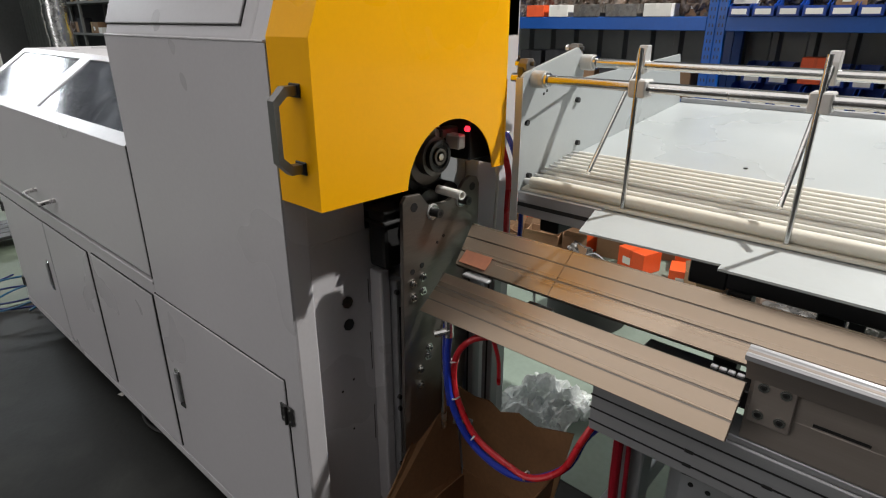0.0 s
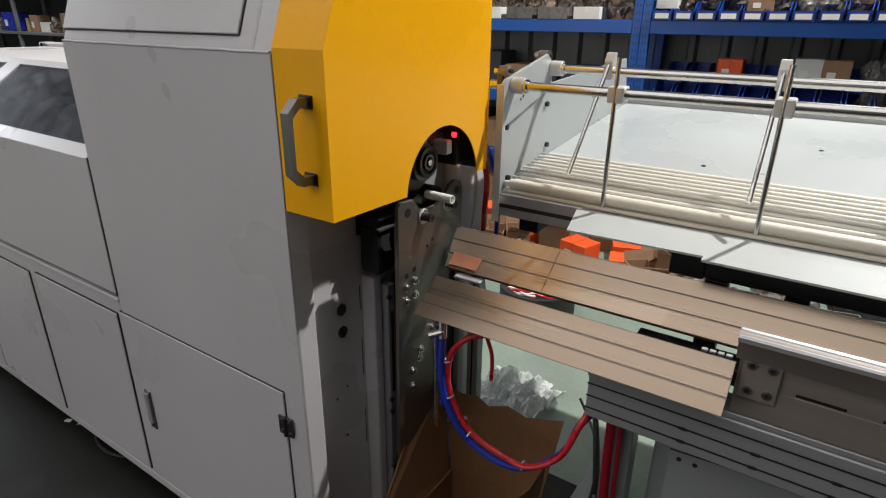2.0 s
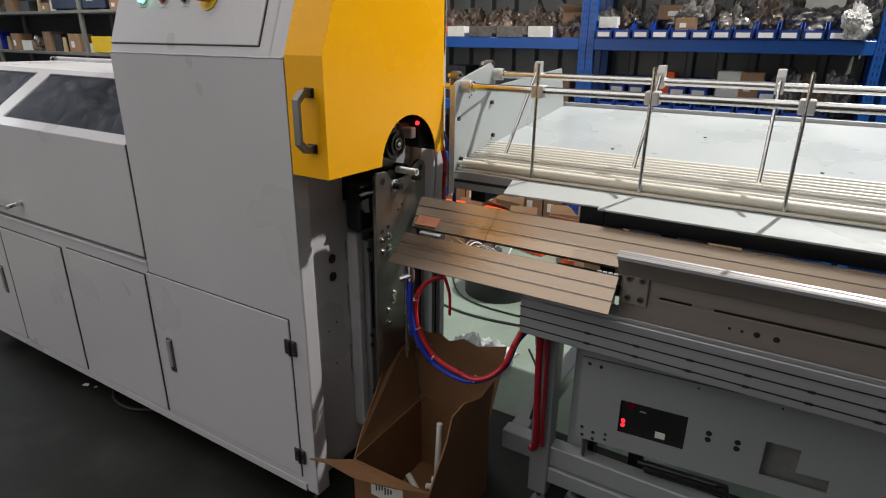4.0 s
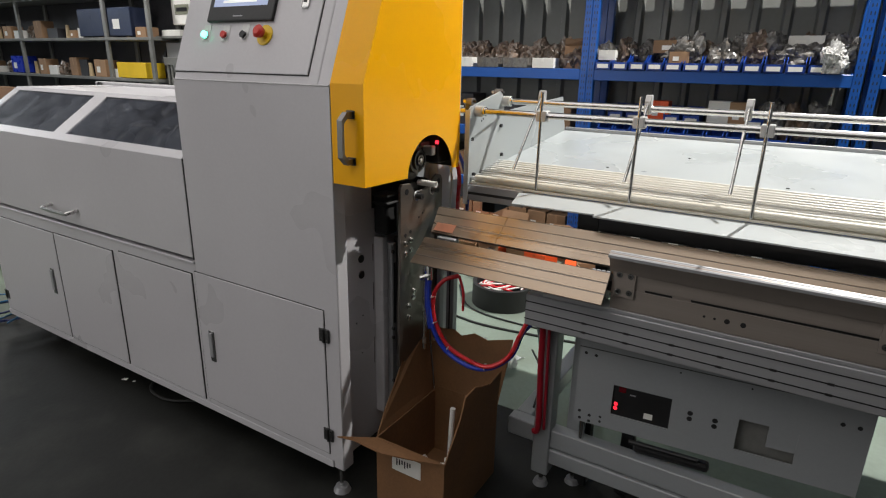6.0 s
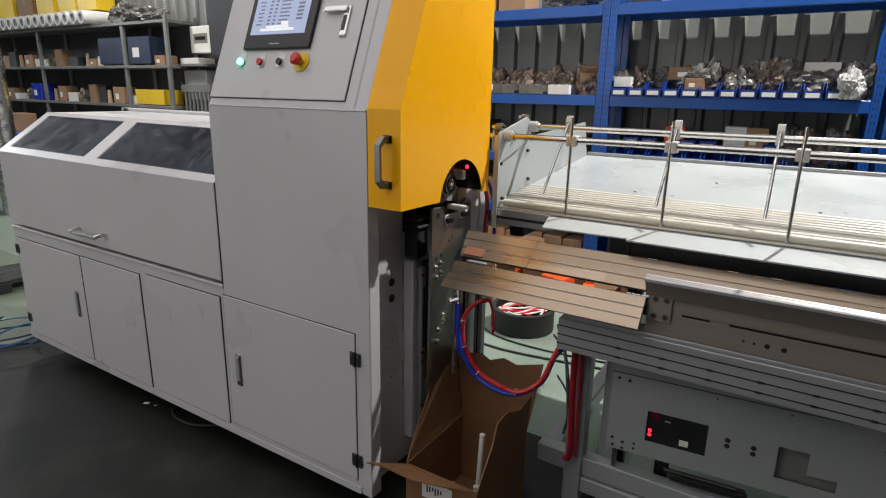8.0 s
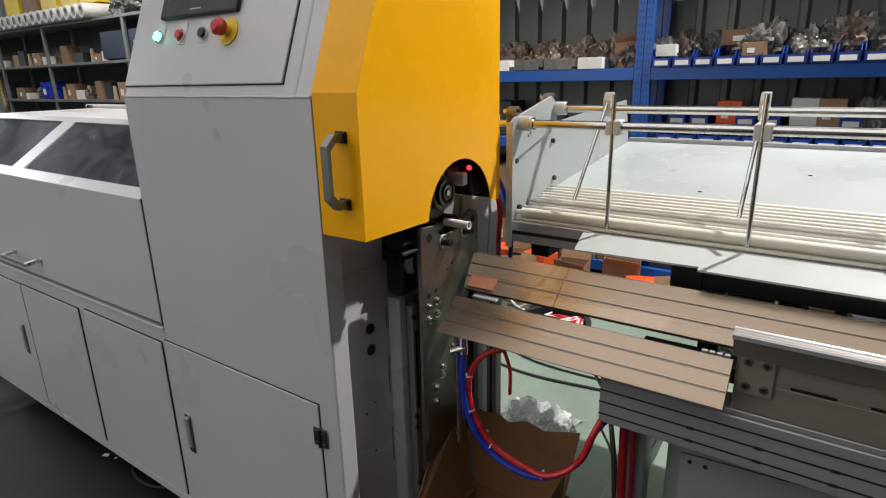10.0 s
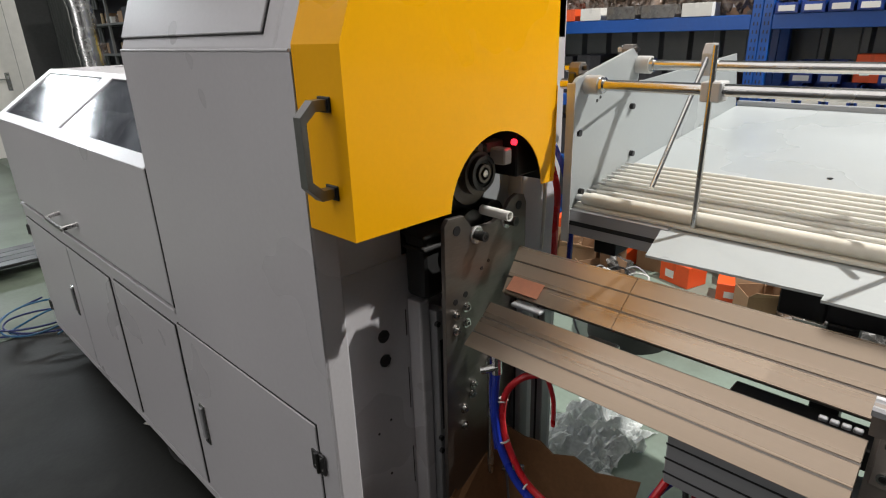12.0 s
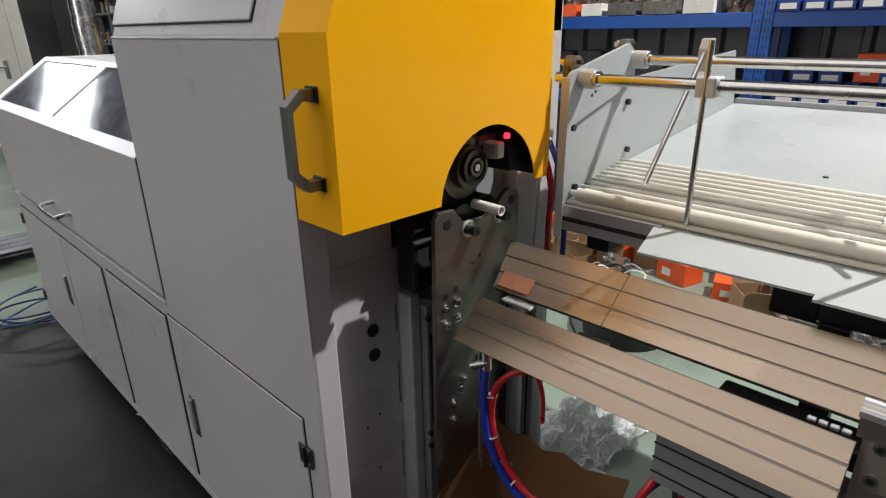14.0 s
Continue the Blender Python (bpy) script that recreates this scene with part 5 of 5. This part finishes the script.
# ---- far end: grey rack with rolls, wall boxes, duct, white door ----
gr2 = thing("shelf_rack", (-9.6, 3.85, 0), "grey steel shelf rack full of small parts and tools", "rack")
for x in (-14.0, -12.1, -10.17, -7.62, -6.56):
    for y in (3.6, 4.04):
        part("post", box((x, y, 0), (x + 0.07, y + 0.04, 2.62), 0.003), GREYRACK, gr2)
for z in (0.7, 1.40, 1.96, 2.56):
    part("shelf", box((-14.0, 3.59, z - 0.04), (-6.48, 4.09, z), 0.003), GREYRACK, gr2)
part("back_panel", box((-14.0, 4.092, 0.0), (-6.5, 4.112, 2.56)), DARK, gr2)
for k in range(24):
    x = -13.8 + k * 0.235
    rl = thing("paper_roll", (x, 3.7, 2.565), "white roll lying on top of the grey rack", "roll", "rolls on the grey rack")
    part("roll", ring((x, 3.72, 2.67), (0.06, 1, 0.02), 0.1, 0.06, 0.5, 24), PAPER, rl, "", True)
    part("core", ring((x, 3.47, 2.67), (0.06, 1, 0.02), 0.062, 0.045, 0.02, 20), ALUMATT, rl)
for x0, m, h in ((-11.6, YPLAST, 0.34), (-10.9, CARD, 0.3), (-10.2, YPLAST, 0.34), (-9.5, YPLAST, 0.36), (-8.9, YPLAST, 0.36)):
    carton((x0, 3.7, 2.79), (x0 + 0.55, 4.0, 2.79 + h), m, "yellow wrapped pack on the white rolls", "packs on the rolls", False)
plastic_bag((-7.7, 3.8, 2.57), (0.7, 0.4, 0.3), 201, False, "white plastic bag on the grey rack top")
plastic_bag((-7.1, 3.8, 2.57), (0.5, 0.4, 0.2), 202, False, "white plastic bag on the grey rack top")
for z, n0 in ((1.401, 0), (1.961, 50)):
    x = -13.7
    k = 0
    while x < -6.9:
        w = rnd.uniform(0.14, 0.34)
        kind = (k * 7 + n0) % 6
        y = 3.63 + rnd.uniform(0, 0.08)
        if kind in (0, 3):
            carton((x, y, z), (x + w, y + 0.2, z + rnd.uniform(0.1, 0.28)), None, "small brown carton on the grey rack", "goods on the grey rack", k % 2 == 0)
        elif kind == 1:
            carton((x, y, z), (x + w, y + 0.2, z + rnd.uniform(0.08, 0.16)), PAPER, "small white carton on the grey rack", "goods on the grey rack", False)
        elif kind == 2:
            plastic_bag((x + w / 2, y + 0.1, z), (w, 0.2, 0.2), 210 + k + n0, k % 2 == 0, "bag of small parts on the grey rack", "goods on the grey rack")
        elif kind == 4:
            carton((x, y, z), (x + w, y + 0.2, z + rnd.uniform(0.1, 0.3)), DARK, "dark tool case on the grey rack", "goods on the grey rack", False)
        else:
            solo("bottle", rod((x + w / 2, y + 0.05, z), (x + w / 2, y + 0.05, z + 0.2), 0.035, 14, None, 0.025), WOOD, "amber bottle standing on the grey rack", "bottle", "goods on the grey rack", smooth=True)
        x += w + rnd.uniform(0.02, 0.12)
        k += 1
carton((-8.3, 3.62, 1.98), (-7.66, 3.9, 2.36), NAVY, "dark blue tool case on the grey rack", "goods on the grey rack", False)
carton((-7.5, 3.62, 1.98), (-6.95, 3.9, 2.36), NAVY, "dark blue tool case with a label", "goods on the grey rack", True)
carton((-7.4, 3.6, 1.41), (-6.7, 3.9, 1.62), YPLAST, "yellow plastic crate with papers in it", "goods on the grey rack", False)
carton((-10.6, 3.6, 1.41), (-10.25, 3.85, 1.68), HOSEBLUE, "blue carton of spray bottles on the rack", "goods on the grey rack", True)
eb = thing("distribution_box", (-6.25, 4.05, 2.1), "white electrical distribution box on the corrugated wall", "electrical box")
part("case", box((-6.52, 3.98, 2.14), (-6.05, 4.118, 2.5), 0.01), PAPER, eb)
part("window", box((-6.44, 3.974, 2.27), (-6.13, 3.98, 2.4), 0.003), material("box_window", (0.25, 0.26, 0.2), 0.2), eb)
part("breakers", box((-6.4, 3.97, 2.31), (-6.17, 3.975, 2.36), 0.002), BLACK, eb)
ib = thing("instrument_shelf", (-6.25, 4.0, 1.3), "stack of papers and instruments on a wall shelf", "shelf")
part("board", box((-6.6, 3.75, 1.95), (-5.95, 4.118, 1.98)), GREYRACK, ib)
part("bracket", box((-6.3, 3.9, 1.3), (-6.25, 4.118, 1.95)), GREYRACK, ib)
part("papers", box((-6.5, 3.78, 1.981), (-6.1, 4.05, 2.06), 0.004), PAPER, ib)
part("cabinet", box((-6.55, 3.85, 1.5), (-6.05, 4.118, 1.9), 0.01), ALUMATT, ib)
part("cables", tube([(-6.55, 3.9, 1.9), (-6.6, 3.85, 1.7), (-6.5, 3.82, 1.55), (-6.55, 3.85, 1.3)], 0.03, 8), BLACK, ib, "", True)
dk = thing("control_cabinet", (-5.4, 3.95, 1.8), "dark grey cabinet hanging on the wall", "cabinet")
part("case", box((-5.85, 3.8, 2.05), (-4.9, 4.118, 2.9), 0.01), DARK, dk)
part("door_edge", box((-5.83, 3.79, 2.08), (-4.92, 3.8, 2.87), 0.004), DARK, dk)
cg = thing("metal_cage", (-6.1, 3.7, 0), "grey sheet metal guard cage before the wall", "cage")
for k in range(7):
    part("bar", box((-6.36 + k * 0.085, 3.7, 0.0), (-6.325 + k * 0.085, 3.72, 1.6)), GREYRACK, cg)
part("top_bar", box((-6.4, 3.69, 1.6), (-5.78, 3.73, 1.7), 0.003), GREYRACK, cg)
dt = thing("foil_duct", (-7.55, 1.85, 0.0), "silver foil ventilation duct rising beside the machines", "duct")
bm = bmesh.new()
prev = None
rows = []
for i in range(46):
    z = i * 0.1
    rr = 0.135 + (0.009 if i % 2 else 0) + 0.006 * noise.noise(Vector((i * 0.7, 0, 0)))
    rows.append([bm.verts.new((-7.55 + rr * math.cos(a), 1.87 + 0.03 * noise.noise(Vector((0, i * 0.2, 0))) + rr * math.sin(a), z)) for a in [2 * math.pi * j / 20 for j in range(20)]])
for i in range(45):
    for j in range(20):
        bm.faces.new((rows[i][j], rows[i][(j + 1) % 20], rows[i + 1][(j + 1) % 20], rows[i + 1][j]))
part("duct_hose", bm, FOIL, dt, "", True)
dr = thing("door_1", (-10, 1.2, 0), "white door leaf with a chrome handle plate", "door", kind="structure")
part("door_leaf", box((-10.05, 0.75, 0.01), (-10.0, 1.735, 2.4), 0.004), PAPER, dr)
part("door_seam", box((-10.0, 1.555, 0.01), (-9.998, 1.56, 2.4)), GREYRACK, dr)
part("handle_plate", box((-10.0, 1.36, 0.98), (-9.99, 1.42, 1.24), 0.004), CHROME, dr)
part("door_handle", rod((-9.96, 1.26, 1.15), (-9.96, 1.39, 1.15), 0.012, 10), CHROME, dr)
lm = thing("steel_workbench", (-8.6, 2.6, 0), "steel workbench with tools before the grey rack", "workbench")
part("top", box((-9.6, 2.3, 0.95), (-7.9, 2.9, 1.0), 0.004), HOSEBLUE, lm)
for x in (-9.55, -7.98):
    for y in (2.34, 2.84):
        part("leg", box((x - 0.03, y - 0.03, 0), (x + 0.03, y + 0.03, 0.95)), GREYRACK, lm)
carton((-9.5, 2.4, 1.001), (-9.1, 2.7, 1.2), DARK, "dark tool case on the workbench", "goods on the bench", False)
carton((-8.9, 2.4, 1.001), (-8.5, 2.7, 1.25), None, "brown carton on the workbench", "goods on the bench")
PALEHOSE = material("teal_blue_hose", (0.03, 0.13, 0.26), 0.3)
COILBLUE = material("dark_blue_hose", (0.008, 0.02, 0.12), 0.4, 0, 0.08, 10, 80, 0.0)
# low black boards added for a dark area of the aisle floor
plt = thing("pallet", (-4.4, 0.4, 0.0), "low black slatted boards added on the green floor", "pallet")
for y in (-0.3, 0.34, 0.98):
    part("runner", box((-4.62, y, 0.0), (-4.15, y + 0.1, 0.09), 0.004), BLACK, plt)
for k in range(4):
    part("deck_board", box((-4.62 + 0.12 * k, -0.3, 0.09), (-4.51 + 0.12 * k, 1.08, 0.115), 0.004), BLACK, plt)
cb2 = thing("blue_cable_coil", (-2.95, 0.0, 0.003), "blue air hose coiled on the floor beside the machine", "hose")
for k in range(4):
    pts = [(-3.0 + (0.16 + 0.03 * k) * math.cos(a), 0.0 + (0.2 + 0.02 * k) * math.sin(a), 0.03 + 0.05 * abs(math.sin(a * 0.8 + k)) + 0.02 * k) for a in [0.75 * j + k for j in range(8)]]
    part("hose", tube(pts, 0.006, 8), COILBLUE if k % 2 else PALEHOSE, cb2, "", True)
part("hose", tube([(-2.85, 0.1, 0.03), (-3.0, -0.1, 0.012), (-3.2, -0.4, 0.012), (-3.4, -0.9, 0.012)], 0.006, 8), COILBLUE, cb2, "", True)
part("hose", tube([(-2.72, 0.3, 0.4), (-2.85, 0.12, 0.2), (-2.95, 0.1, 0.05), (-3.1, 0.25, 0.012)], 0.006, 8), COILBLUE, cb2, "", True)

# ---- litter on the dark floor ----
for k, (x, y, w) in enumerate(((-1.62, 0.03, 0.035), (-1.55, 0.05, 0.015))):
    sc = flap([(x, y, 0.006), (x + w, y + 0.01, 0.009), (x + w * 0.8, y + w * 0.7, 0.012), (x - w * 0.1, y + w * 0.5, 0.007)], 0.0015)
    lo = min(v.co.z for v in sc.verts)
    for v in sc.verts:
        v.co.z -= lo
    solo("paper_scrap", sc, PAPER, "tiny white paper scrap on the dark floor", "scrap", "scraps on the dark floor")
fl = thing("power_cable", (-1.3, 0.1, 0.0), "black power cable emerging from under the machine", "cable")
part("cable", tube([(-1.5, 0.3, 0.012), (-1.45, 0.12, 0.012), (-1.35, 0.04, 0.012), (-1.18, 0.05, 0.012), (-1.0, 0.2, 0.012)], 0.007, 8), RUBBER, fl, "", True)
